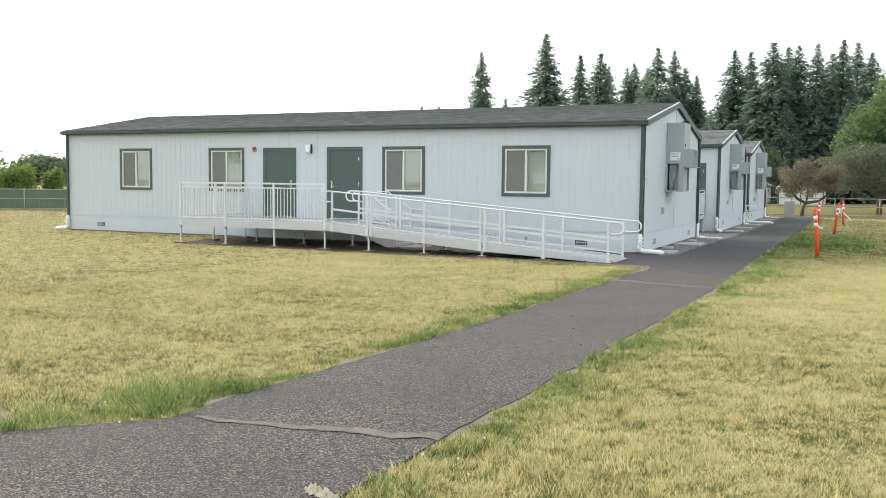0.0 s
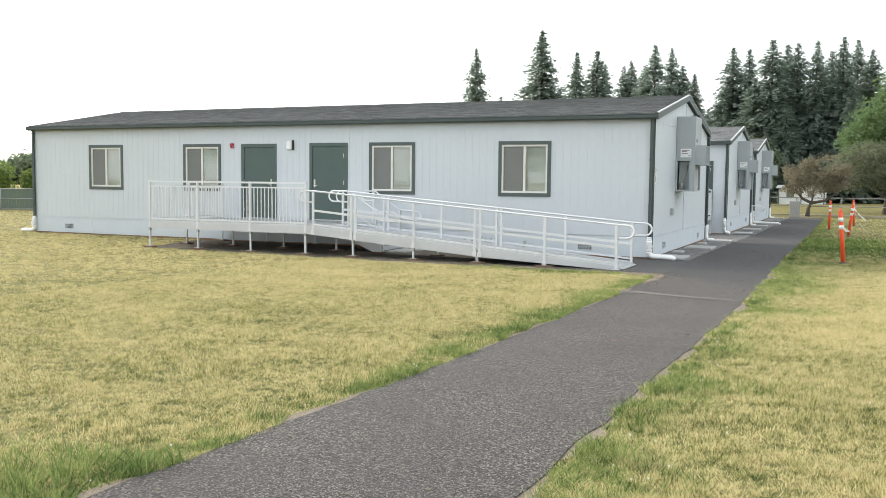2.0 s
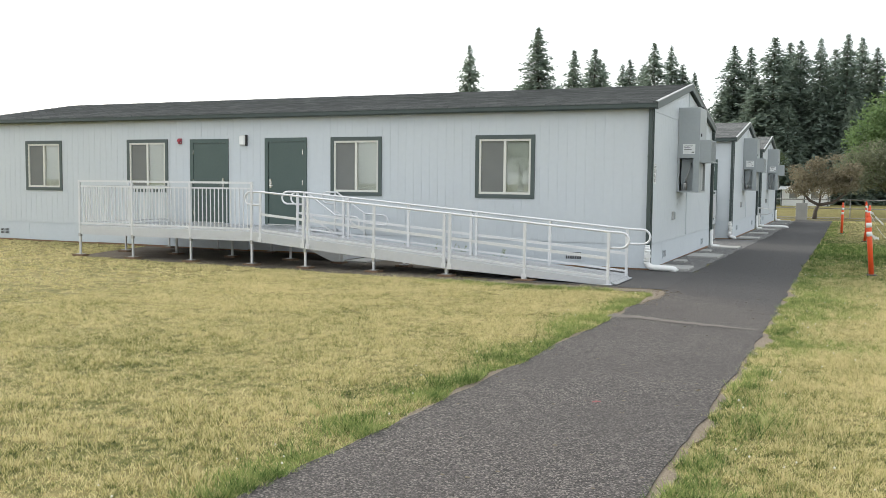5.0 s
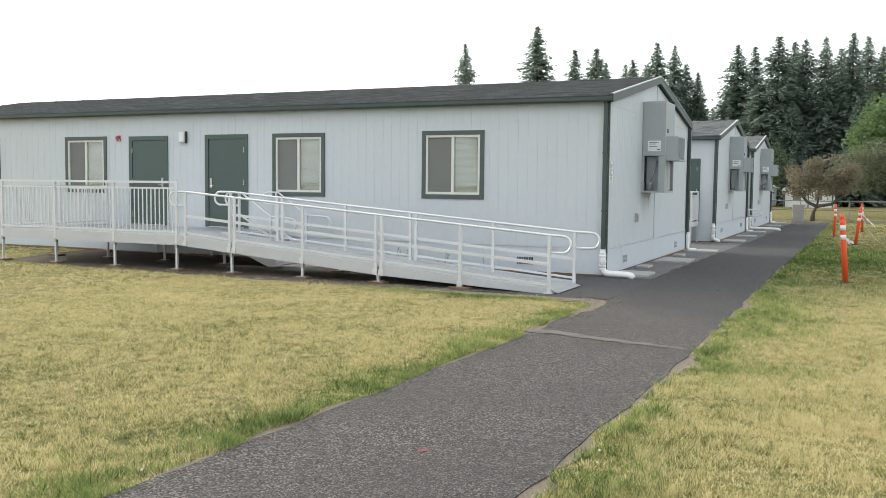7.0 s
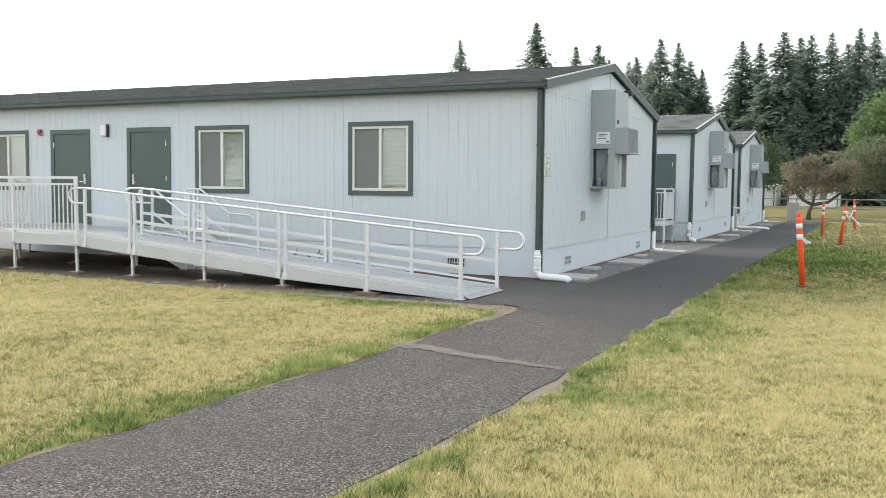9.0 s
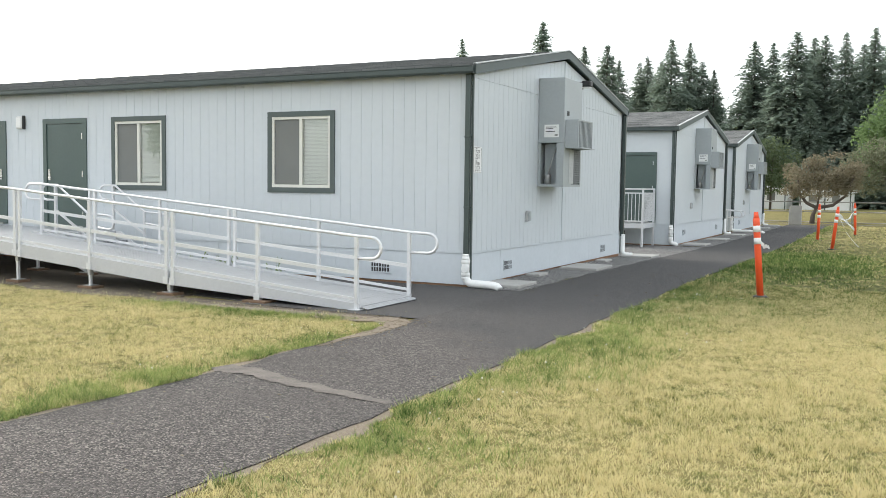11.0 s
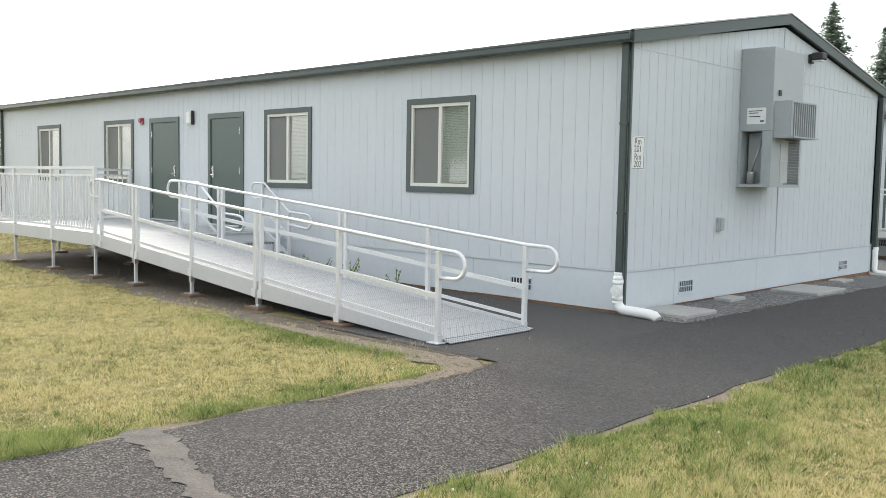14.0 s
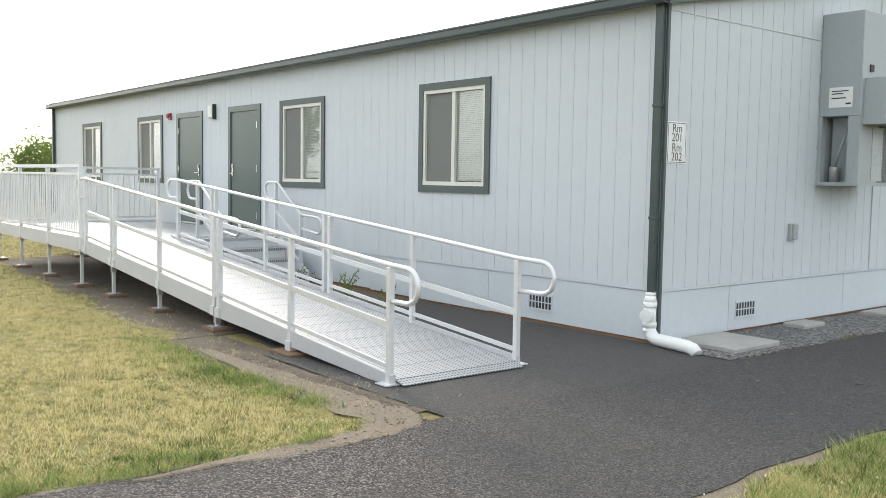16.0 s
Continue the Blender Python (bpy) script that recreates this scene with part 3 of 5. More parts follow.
def vent(house, face, u, z, at, w=0.38, h=0.19):
    """A grille in the skirt: face 'y' is the long front, 'x' the gable end."""
    def put(bm, a0, a1, d0, d1, z0, z1):
        if face == "y":
            box(bm, a0, a1, at - d1, at - d0, z0, z1)
        else:
            box(bm, at + d0, at + d1, a0, a1, z0, z1)
    bm = bmesh.new()
    # Near-black slab in place of the unlit hollow behind the grille.
    put(bm, u - w / 2 + 0.02, u + w / 2 - 0.02, -0.01, 0.003, z - h / 2 + 0.02, z + h / 2 - 0.02)
    v = part("vent", bm, DARK, house, "foundation vent, dark behind its grille")
    bm = bmesh.new()
    for zz, t in ((z - h / 2, 0.022), (z + h / 2 - 0.022, 0.022), (z - 0.005, 0.012)):
        put(bm, u - w / 2, u + w / 2, -0.01, 0.009, zz, zz + t)
    n = 7
    for i in range(n + 1):
        a = u - w / 2 + (w - 0.02) * i / n
        put(bm, a, a + 0.012, -0.01, 0.008, z - h / 2 + 0.022, z + h / 2 - 0.022)
    part("grille", bm, SKIRT, v, "painted grille")


def downspout(house, x, y, top, zb, run):
    """Dark spout into white drain fittings, ending in an elbow along the ground."""
    bm = boxed((x - 0.04, x + 0.04, y - 0.06, y, 0.42, top))
    for z in (1.2, 2.3):
        box(bm, x - 0.05, x + 0.05, y - 0.064, y + 0.005, z, z + 0.03)
    sp = part("downspout", bm, GUTTER, house, "dark green downspout", 0.004)
    bm = bmesh.new()
    c = y - 0.045
    tube(bm, [(x, c, 0.48), (x, c, 0.44)], 0.05, 14)
    tube(bm, [(x, c, 0.445), (x, c, 0.38)], 0.05, 16, 1.4)
    tube(bm, [(x, c, 0.385), (x, c, 0.33)], 0.07, 16)
    tube(bm, [(x, c, 0.34), (x, c, 0.14)], 0.062, 16)
    tube(bm, [(x, c, 0.185), (x, c, 0.13)], 0.07, 16)
    pts = [(x, c, 0.22)] + [(x + run[0] * 0.12 * (1 - math.cos(a)), c + run[1] * 0.12 * (1 - math.cos(a)), zb + 0.18 - 0.12 * math.sin(a)) for a in [i * math.pi / 10 for i in range(6)]]
    e = run[2]
    pts += [(x + run[0] * e * 0.8, c + run[1] * e * 0.8, zb + 0.056), (x + run[0] * (e * 0.92), c + run[1] * e * 0.92, zb + 0.045), (x + run[0] * e, c + run[1] * e, zb + 0.0)]
    tube(bm, pts, 0.062, 16)
    tube(bm, [(x, c, 0.12), (x, c, 0.02 + zb + 0.1)], 0.067, 14)
    tube(bm, [(x + 0.01, c - 0.03, 0.26), (x + 0.04, c - 0.11, 0.26)], 0.056, 14)
    tube(bm, [(x + 0.036, c - 0.1, 0.26), (x + 0.046, c - 0.125, 0.26)], 0.063, 14)
    tube(bm, [(x + 0.046, c - 0.122, 0.26), (x + 0.053, c - 0.14, 0.26)], 0.024, 4)
    part("drain_pipe", bm, PVC, house, "white plastic drain fittings with a bent outlet")


def gable(bm, x0, x1, ya, yb, z0, ridge_y, ridge_z, eave):
    """The end wall above z0 as a thick five-sided slab."""
    pts = [(ya, z0), (yb, z0), (yb, eave), (ridge_y, ridge_z), (ya, eave)]
    f = [[bm.verts.new((x, y, z)) for y, z in pts] for x in (x0, x1)]
    bm.faces.new(f[0]), bm.faces.new(f[1][::-1])
    for i in range(5):
        bm.faces.new((f[0][i], f[1][i], f[1][(i + 1) % 5], f[0][(i + 1) % 5]))


WIDE, EAVE, RIDGE = 8.53, 3.36, 4.14


def roof_slope(house, x0, x1, y_eave, y_ridge, z_eave, z_ridge, courses):
    """One slope in overlapping courses of shingles."""
    bm = bmesh.new()
    prof = [(0.0, -0.02)]
    for i in range(courses):
        prof += [(i / courses, 0.014), ((i + 1) / courses, 0.002)]
    rows = [[bm.verts.new((x, y_eave + (y_ridge - y_eave) * u, z_eave + (z_ridge - z_eave) * u + dz)) for x in (x0, x1)] for u, dz in prof]
    for p, q in zip(rows, rows[1:]):
        bm.faces.new((p[0], p[1], q[1], q[0]))
    roof = part("roof", bm, SHINGLE, house, "low roof of weathered grey asphalt shingles")
    bm = bmesh.new()
    v = [bm.verts.new(p) for p in ((x0, y_eave, z_eave - 0.02), (x1, y_eave, z_eave - 0.02), (x1, y_ridge, z_ridge - 0.02), (x0, y_ridge, z_ridge - 0.02))]
    v += [bm.verts.new(q.co - Vector((0, 0, 0.1))) for q in v]
    for f in ((0, 1, 2, 3), (7, 6, 5, 4), (0, 4, 5, 1), (1, 5, 6, 2), (2, 6, 7, 3), (3, 7, 4, 0)):
        bm.faces.new([v[i] for i in f])
    part("roof_deck", bm, TRIM, roof)


def classroom(label, ox, oy, length, windows, doors, near, spout_runs, gap_batten=True):
    """A long portable classroom whose south-east corner is at ox, oy. near: siding boards as single pieces."""
    x1, x0, ya, yb = ox, ox - length, oy, oy + WIDE
    ym, foot = oy + WIDE / 2, zg(ox, oy + 3) - 0.04
    house = thing("classroom", (ox - length / 2, oy + WIDE / 2, foot), label, "building", "portable classrooms")
    holes = [(a + 0.05, b - 0.05, c + 0.05, d - 0.05) for a, b, c, d in windows] + [(a + 0.06, b - 0.06, c, d - 0.06) for a, b, c, d in doors]
    bm = bmesh.new()
    for a, b, c, d in cut_rects(x0, x1 - 0.02, 0.49, EAVE - 0.04, holes):
        box(bm, a, b, ya + 0.005, ya + 0.13, c, d)
    front = part("wall_front", bm, SIDING, house, "pale grey grooved wood siding")
    bm = boxed((x0, x1, yb - 0.13, yb, 0.0, EAVE - 0.04), (x0, x0 + 0.13, ya + 0.14, yb - 0.14, 0.0, EAVE - 0.04))
    gable(bm, x0, x0 + 0.12, ya + 0.14, yb - 0.14, EAVE - 0.05, ym, RIDGE - 0.12, EAVE - 0.04)
    part("wall_back", bm, SIDING, house, "pale grey wood siding")
    bm = bmesh.new()
    gable(bm, x1 - 0.13, x1 - 0.005, ya + 0.013, yb, 0.49, ym, RIDGE - 0.11, EAVE - 0.05)
    end = part("wall_end", bm, SIDING, house, "pale grey grooved gable wall")
    part("room_partition", boxed((x0 + 0.3, x1 - 0.3, ya + 1.6, ya + 1.64, 0.5, EAVE - 0.1), (x0 + 0.3, x1 - 0.3, ya + 0.14, ya + 1.6, 0.5, 0.56)), ROOM, house)
    part("skirt", boxed((x0, x1, ya + 0.016, ya + 0.12, foot + 0.09, 0.485), (x1 - 0.12, x1 - 0.016, ya + 0.12, yb, foot + 0.09, 0.485)), SKIRT, house)
    step = 0.2033
    if near:
        n = int(round(length / step))
        for i in range(n):
            a, b = x0 + length * i / n + 0.002, x0 + length * (i + 1) / n - 0.002
            for r in cut_rects(a, b, 0.505, EAVE - 0.06, holes):
                part("siding_board", boxed((r[0], r[1], ya + 0.001, ya + 0.005, r[2], r[3])), SIDING, front)
        n = 42
        for i in range(n):
            a, b = ya + WIDE * i / n + 0.0028, ya + WIDE * (i + 1) / n - 0.0028
            top = 3.235
            part("siding_board", boxed((x1 - 0.005, x1, a, b, 0.505, top)), SIDING, end)
            za, zb = [EAVE - 0.05 + (RIDGE - EAVE - 0.06) * (1 - abs(v - ym) / (WIDE / 2)) for v in (a, b)]
            if min(za, zb) > top + 0.03:
                bm = bmesh.new()
                v = [bm.verts.new((x, y, z)) for x in (x1 - 0.005, x1) for y, z in ((a, top + 0.012), (b, top + 0.012), (b, zb), (a, za))]
                for f in ((0, 1, 2, 3), (7, 6, 5, 4), (0, 4, 5, 1), (1, 5, 6, 2), (2, 6, 7, 3), (3, 7, 4, 0)):
                    bm.faces.new([v[k] for k in f])
                part("siding_board", bm, SIDING, end)
        n = 8
        for i in range(n):
            part("skirt_panel", boxed((x0 + length * i / n + 0.003, x0 + length * (i + 1) / n - 0.003, ya + 0.003, ya + 0.016, foot + 0.085 + 0.02 * wob(i, 0.9, 2), 0.47)), SKIRT, house)
        for a, b in ((0.02, 1.2), (1.2, 3.64), (3.64, 6.08), (6.08, 8.5)):
            part("skirt_panel", boxed((x1 - 0.016, x1 - 0.003, ya + a + 0.003, ya + b - 0.003, foot + 0.085, 0.47)), SKIRT, house)
    else:
        part("siding_sheet", boxed(*[(p, q, ya, ya + 0.005, c, d) for p, q, c, d in cut_rects(x0, x1, 0.505, EAVE - 0.06, holes)]), SIDING, front)
        bm = bmesh.new()
        gable(bm, x1 - 0.005, x1, ya, yb, 0.505, ym, RIDGE - 0.115, EAVE - 0.05)
        part("siding_sheet", bm, SIDING, end)
    part("flashing", boxed((x0, x1 + 0.008, ya - 0.008, ya + 0.013, 0.478, 0.5), (x1 - 0.013, x1 + 0.008, ya + 0.013, yb, 0.478, 0.5)), SIDING, house)
    bm = boxed((x1 - 0.01, x1 + 0.006, ya + 0.013, yb, 3.238, 3.246))
    part("gable_flashing", bm, SIDING, end)
    part("sill_board", boxed((x0, x1 - 0.03, ya + 0.03, ya + 0.1, foot - 0.16, foot + 0.089), (x1 - 0.1, x1 - 0.03, ya + 0.1, yb, foot - 0.16, foot + 0.089)), SILL, house, "weathered timber sill")
    if gap_batten:
        part("batten", boxed((x1, x1 + 0.016, ym - 0.02, ym + 0.02, 0.5, RIDGE - 0.13)), SIDING, end)
    bm = boxed((x1 - 0.012, x1 + 0.014, ya - 0.014, ya, foot + 0.08, EAVE - 0.05), (x1, x1 + 0.014, ya, ya + 0.022, foot + 0.08, EAVE - 0.06))
    part("corner_board", bm, TRIM, house, "dark green corner board")
    part("corner_board", boxed((x1, x1 + 0.018, yb - 0.05, yb + 0.018, foot + 0.08, EAVE - 0.06)), TRIM, house, "dark green corner board")
    part("corner_board", boxed((x0 - 0.018, x0 + 0.04, ya - 0.018, ya, foot + 0.08, EAVE - 0.05)), TRIM, house, "dark green corner board")
    over = 0.1
    for s, ye in ((1, ya - over), (-1, yb + over)):
        ze = EAVE - over * (RIDGE - EAVE) / (WIDE / 2)
        roof_slope(house, x0 - 0.08, x1 + 0.08, ye, ym, ze + 0.08, RIDGE + 0.08, 31 if near else 16)
        g = ye - s * 0.1
        prof = [(ye, ze + 0.06), (ye, ze - 0.06), (g + s * 0.02, ze - 0.06), (g, ze - 0.03), (g, ze + 0.04), (g - s * 0.012, ze + 0.045), (g - s * 0.012, ze + 0.055), (g + s * 0.008, ze + 0.055), (g + s * 0.008, ze - 0.026), (g + s * 0.024, ze - 0.052), (ye - s * 0.006, ze - 0.052), (ye - s * 0.006, ze + 0.06)]
        bm = bmesh.new()
        ends = [[bm.verts.new((x, y, z)) for y, z in prof] for x in (x0 - 0.08, x1 + 0.08)]
        bm.faces.new(ends[0]), bm.faces.new(ends[1][::-1])
        for k in range(len(prof)):
            bm.faces.new((ends[0][k], ends[1][k], ends[1][(k + 1) % len(prof)], ends[0][(k + 1) % len(prof)]))
        part("gutter", bm, GUTTER, house, "dark green gutter")
        for xa, xb in ((x1 + 0.05, x1 + 0.09), (x0 - 0.09, x0 - 0.05)):
            bm = bmesh.new()
            v = [bm.verts.new((x, y, z)) for x in (xa, xb) for y, z in ((ye, ze - 0.07), (ym, RIDGE - 0.07), (ym, RIDGE + 0.075), (ye, ze + 0.075))]
            for f in ((0, 1, 2, 3), (7, 6, 5, 4), (0, 4, 5, 1), (1, 5, 6, 2), (2, 6, 7, 3), (3, 7, 4, 0)):
                bm.faces.new([v[k] for k in f])
            part("rake_board", bm, TRIM, house, "dark green rake board")
        bm = bmesh.new()
        v = [bm.verts.new((x, y, z)) for x in (x1 + 0.04, x1 + 0.1) for y, z in ((ye, ze + 0.082), (ym, RIDGE + 0.082), (ym, RIDGE + 0.102), (ye, ze + 0.102))]
        for f in ((0, 1, 2, 3), (7, 6, 5, 4), (0, 4, 5, 1), (1, 5, 6, 2), (2, 6, 7, 3), (3, 7, 4, 0)):
            bm.faces.new([v[k] for k in f])
        part("drip_edge", bm, EDGE, house, "pale metal drip edge")
    for a, b, c, d in windows:
        window(house, a, b, c, d, ya)
    for a, b, c, d in doors:
        door(house, a, b, c, d, ya, (a + b) / 2 > -10.5)
    for u, z, face in ((ox - 1.65, 0.19, "y"), (ox - length + 1.57, 0.19, "y"), (oy + 1.51, 0.2, "x"), (oy + 7.1, 0.18, "x")):
        vent(house, face, u, z, ya if face == "y" else x1)
    for xx, run in spout_runs:
        downspout(house, xx, ya - 0.02, EAVE - 0.07, zg(xx, ya) + 0.02, run)
    bm = boxed((x1 + 0.02, x1 + 0.08, yb - 0.05, yb + 0.04, 0.4, EAVE - 0.1))
    part("downspout", bm, GUTTER, house, "dark green downspout")
    bm = bmesh.new()
    tube(bm, [(x1 + 0.06, yb, 0.45), (x1 + 0.06, yb, 0.3), (x1 + 0.06, yb, 0.29), (x1 + 0.06, yb, zg(x1, yb) + 0.12), (x1 + 0.12, yb, zg(x1, yb) + 0.06), (x1 + 0.3, yb + 0.02, zg(x1, yb) + 0.055)], 0.055, 12)
    part("drain_pipe", bm, PVC, house, "white plastic drain pipe")
    return house


W_TOP, W_BOT = 2.795, 1.395
classroom("long pale grey portable classroom with dark green trim", 0.0, 0.0, 20.38,
          [(-17.9, -16.5, W_BOT, W_TOP), (-14.12, -12.72, W_BOT, W_TOP), (-7.73, -6.34, W_BOT, W_TOP), (-3.96, -2.56, W_BOT, W_TOP)],
          [(-11.98, -10.76, 0.64, 2.785), (-9.64, -8.41, 0.64, 2.795)], True,
          [(-0.055, (1, -0.12, 0.62)), (-20.3, (-1, -0.1, 0.5))])
classroom("second pale grey portable classroom, behind the first", -0.05, 14.5, 20.0, [], [(-1.82, -0.6, 0.52, 2.66)], False, [(-0.11, (1, -0.1, 0.18))])
classroom("third pale grey portable classroom, the last in the row", -0.05, 25.4, 20.0, [], [], False, [(-0.11, (1, -0.1, 1.3))])


def heat_pump(ox, oy, group="wall-mounted heat pumps"):
    """Tall grey wall unit with a louvred hood, an open coil bay below and a rating label."""
    y0, y1, d, z0, zm, z1 = oy + 2.86, oy + 3.86, 0.5, 1.56, 2.36, 3.54
    hp = thing("heat_pump", (ox, oy + 3.36, z0), "tall grey enamelled heat pump mounted on the gable wall", "heat pump", group)
    x = ox + 0.002
    part("cabinet", boxed((x, x + d, y0, y1, zm, z1)), HVAC, hp, "", 0.008)
    part("base_pan", boxed((x, x + d, y0, y1, z0, z0 + 0.04)), HVAC, hp)
    for a, b, c, e in ((x, x + 0.05, y0, y0 + 0.02), (x + d - 0.14, x + d, y0, y0 + 0.02), (x + d - 0.02, x + d, y0 + 0.02, y0 + 0.45), (x + d - 0.03, x + d, y1 - 0.05, y1), (x, x + 0.05, y1 - 0.02, y1)):
        part("corner_post", boxed((a, b, c, e, z0 + 0.04, zm)), HVAC, hp)
    part("coil", boxed((x + 0.1, x + 0.482, y0 + 0.47, y1 - 0.06, z0 + 0.041, zm - 0.01)), COIL, hp, "grey finned condenser coil")
    part("divider", boxed((x + 0.06, x + 0.46, y0 + 0.22, y0 + 0.235, z0 + 0.041, zm - 0.01)), HVAC, hp, "inner panel of the coil bay")
    # Added pale plate: the bright reflection on the coil, given as colour.
    part("louvre_plate", boxed((x + d, x + d + 0.006, y0 + 0.3, y0 + 0.55, z0 + 0.06, zm - 0.12)), EDGE, hp, "pale plate for the bright reflection on the ribbed coil")
    bm = bmesh.new()
    tube(bm, [(x + 0.16, y0 + 0.12, z0 + 0.041), (x + 0.16, y0 + 0.12, z0 + 0.2), (x + 0.16, y0 + 0.12, z0 + 0.22)], 0.06, 14)
    tube(bm, [(x + 0.16, y0 + 0.12, z0 + 0.2), (x + 0.22, y0 + 0.1, z0 + 0.4), (x + 0.3, y0 + 0.15, z0 + 0.7)], 0.014, 8)
    part("compressor", bm, GALV, hp, "small steel receiver with pipes")
    bm = bmesh.new()
    for i in range(16):
        z = z0 + 0.08 + i * 0.042
        box(bm, x + d - 0.012, x + d - 0.002, y0 + 0.45, y1 - 0.05, z, z + 0.012)
    for i in range(14):
        y = y0 + 0.47 + i * 0.035
        box(bm, x + d - 0.01, x + d - 0.004, y, y + 0.006, z0 + 0.05, zm - 0.02)
    part("coil_guard", bm, COIL, hp, "wire coil guard")["kind"] = "stuff"
    hood = part("hood", boxed((x + d, x + d + 0.25, y0 + 0.06, y0 + 0.08, zm - 0.08, zm + 0.42), (x + d, x + d + 0.25, y1 - 0.12, y1 - 0.1, zm - 0.08, zm + 0.42), (x + d, x + d + 0.25, y0 + 0.08, y1 - 0.12, zm + 0.4, zm + 0.42), (x + d, x + d + 0.3, y0 + 0.06, y1 - 0.1, zm - 0.1, zm - 0.08)), HVAC, hp, "projecting intake hood")
    part("hood_back", boxed((x + d + 0.03, x + d + 0.035, y0 + 0.08, y1 - 0.12, zm - 0.08, zm + 0.4)), COIL, hood)
    for i in range(11):
        y = y0 + 0.09 + i * 0.073
        part("slat", boxed((x + d + 0.19, x + d + 0.25, y, y + 0.022, zm - 0.08, zm + 0.4)), HVAC, hood)
    part("label_plate", boxed((x + 0.12, x + 0.4, y0 - 0.003, y0, zm + 0.1, zm + 0.33)), WHITE, hp, "white printed rating label")
    bm = boxed(*[(x + 0.15, x + 0.15 + w, y0 - 0.005, y0 - 0.003, zm + z, zm + z + 0.012) for w, z in ((0.2, 0.28), (0.14, 0.25), (0.17, 0.2))], (x + 0.32, x + 0.38, y0 - 0.005, y0 - 0.003, zm + 0.13, zm + 0.15))
    part("label_print", bm, BLACK, hp)
    part("latch", boxed((x + d, x + d + 0.015, y0 + 0.16, y0 + 0.24, zm + 0.5, zm + 0.58)), BLACK, hp, "black lock")
    for i in range(7):
        part("bolt", boxed((x - 0.001, x + 0.012, y0 - 0.015, y0, z0 + 0.15 + i * 0.28, z0 + 0.17 + i * 0.28)), GALV, hp)
    return hp


for hx, hy in ((0.0, 0.0), (-0.05, 14.5), (-0.05, 25.4)):
    heat_pump(hx, hy)
    b = thing("outlet_box", (hx, hy + 2.36, 0.94), "small grey weatherproof outlet box on the wall", "outlet box")
    part("case", boxed((hx, hx + 0.05, hy + 2.3, hy + 2.42, 0.93, 1.12)), GALV, b, "", 0.006)
    part("cover", boxed((hx + 0.05, hx + 0.075, hy + 2.31, hy + 2.41, 0.94, 1.11)), HVAC, b, "", 0.006)

lamp = thing("security_lamp", (0.0, 5.25, 3.6), "small black security lamp under the gable", "lamp")
part("mount", boxed((0.0, 0.04, 5.18, 5.32, 3.58, 3.72)), BLACK, lamp)
part("lamp_head", boxed((0.05, 0.24, 5.15, 5.35, 3.62, 3.74)), BLACK, lamp, "", 0.02)
part("lens", boxed((0.07, 0.22, 5.17, 5.33, 3.600, 3.618)), WHITE, lamp, "clear lens")

wl_ = thing("wall_lamp", (-10.29, 0.0, 2.63), "pale wall lamp with a dark base between the doors", "lamp")
part("base", boxed((-10.205, -10.165, -0.07, 0.0, 2.6, 2.88)), BLACK, wl_, "dark housing", 0.01)
part("shade", boxed((-10.39, -10.206, -0.085, 0.0, 2.61, 2.87)), WHITE, wl_, "frosted white diffuser", 0.03)
al = thing("alarm_strobe", (-12.31, 0.0, 2.66), "red fire alarm strobe beside the window", "alarm")
part("back_box", boxed((-12.37, -12.25, -0.04, 0.0, 2.67, 2.81)), RED, al, "", 0.01)
bm = bmesh.new()
tube(bm, [(-12.30, -0.04, 2.75), (-12.30, -0.09, 2.75)], 0.055, 14, 0.8)
part("horn", bm, RED, al)
part("flash_lens", boxed((-12.29, -12.25, -0.05, -0.04, 2.69, 2.73)), WHITE, al, "clear flash lens")

sign = thing("room_sign", (0.0, 0.24, 1.75), "white room number sign with black border on the wall", "sign")
part("panel", boxed((0.001, 0.006, 0.035, 0.345, 1.755, 2.17)), WHITE, sign, "", 0.002)
bm = boxed((0.006, 0.0075, 0.047, 0.333, 1.767, 1.772), (0.006, 0.0075, 0.047, 0.333, 2.153, 2.158), (0.006, 0.0075, 0.047, 0.052, 1.772, 2.153), (0.006, 0.0075, 0.328, 0.333, 1.772, 2.153))
part("border", bm, BLACK, sign)
for i, line in enumerate(("Rm", "201", "Rm", "202")):
    cu = bpy.data.curves.new("lettering", "FONT")
    cu.body, cu.size, cu.align_x, cu.extrude = line, 0.118, "CENTER", 0.0006
    cu.offset = -0.0008
    tmp = bpy.data.objects.new("lettering", cu)
    scene.collection.objects.link(tmp)
    bpy.context.view_layer.update()
    me = bpy.data.meshes.new_from_object(tmp)
    bpy.data.objects.remove(tmp)
    me.transform(Matrix.Translation((0.0078, 0.19, (2.066, 1.975, 1.875, 1.785)[i])) @ Euler((radians(90), 0, radians(90))).to_matrix().to_4x4())
    me.materials.clear()
    me.materials.append(BLACK)
    ob = new("lettering", me)
    ob.parent = sign
    ob.matrix_parent_inverse = sign.matrix_basis.inverted()

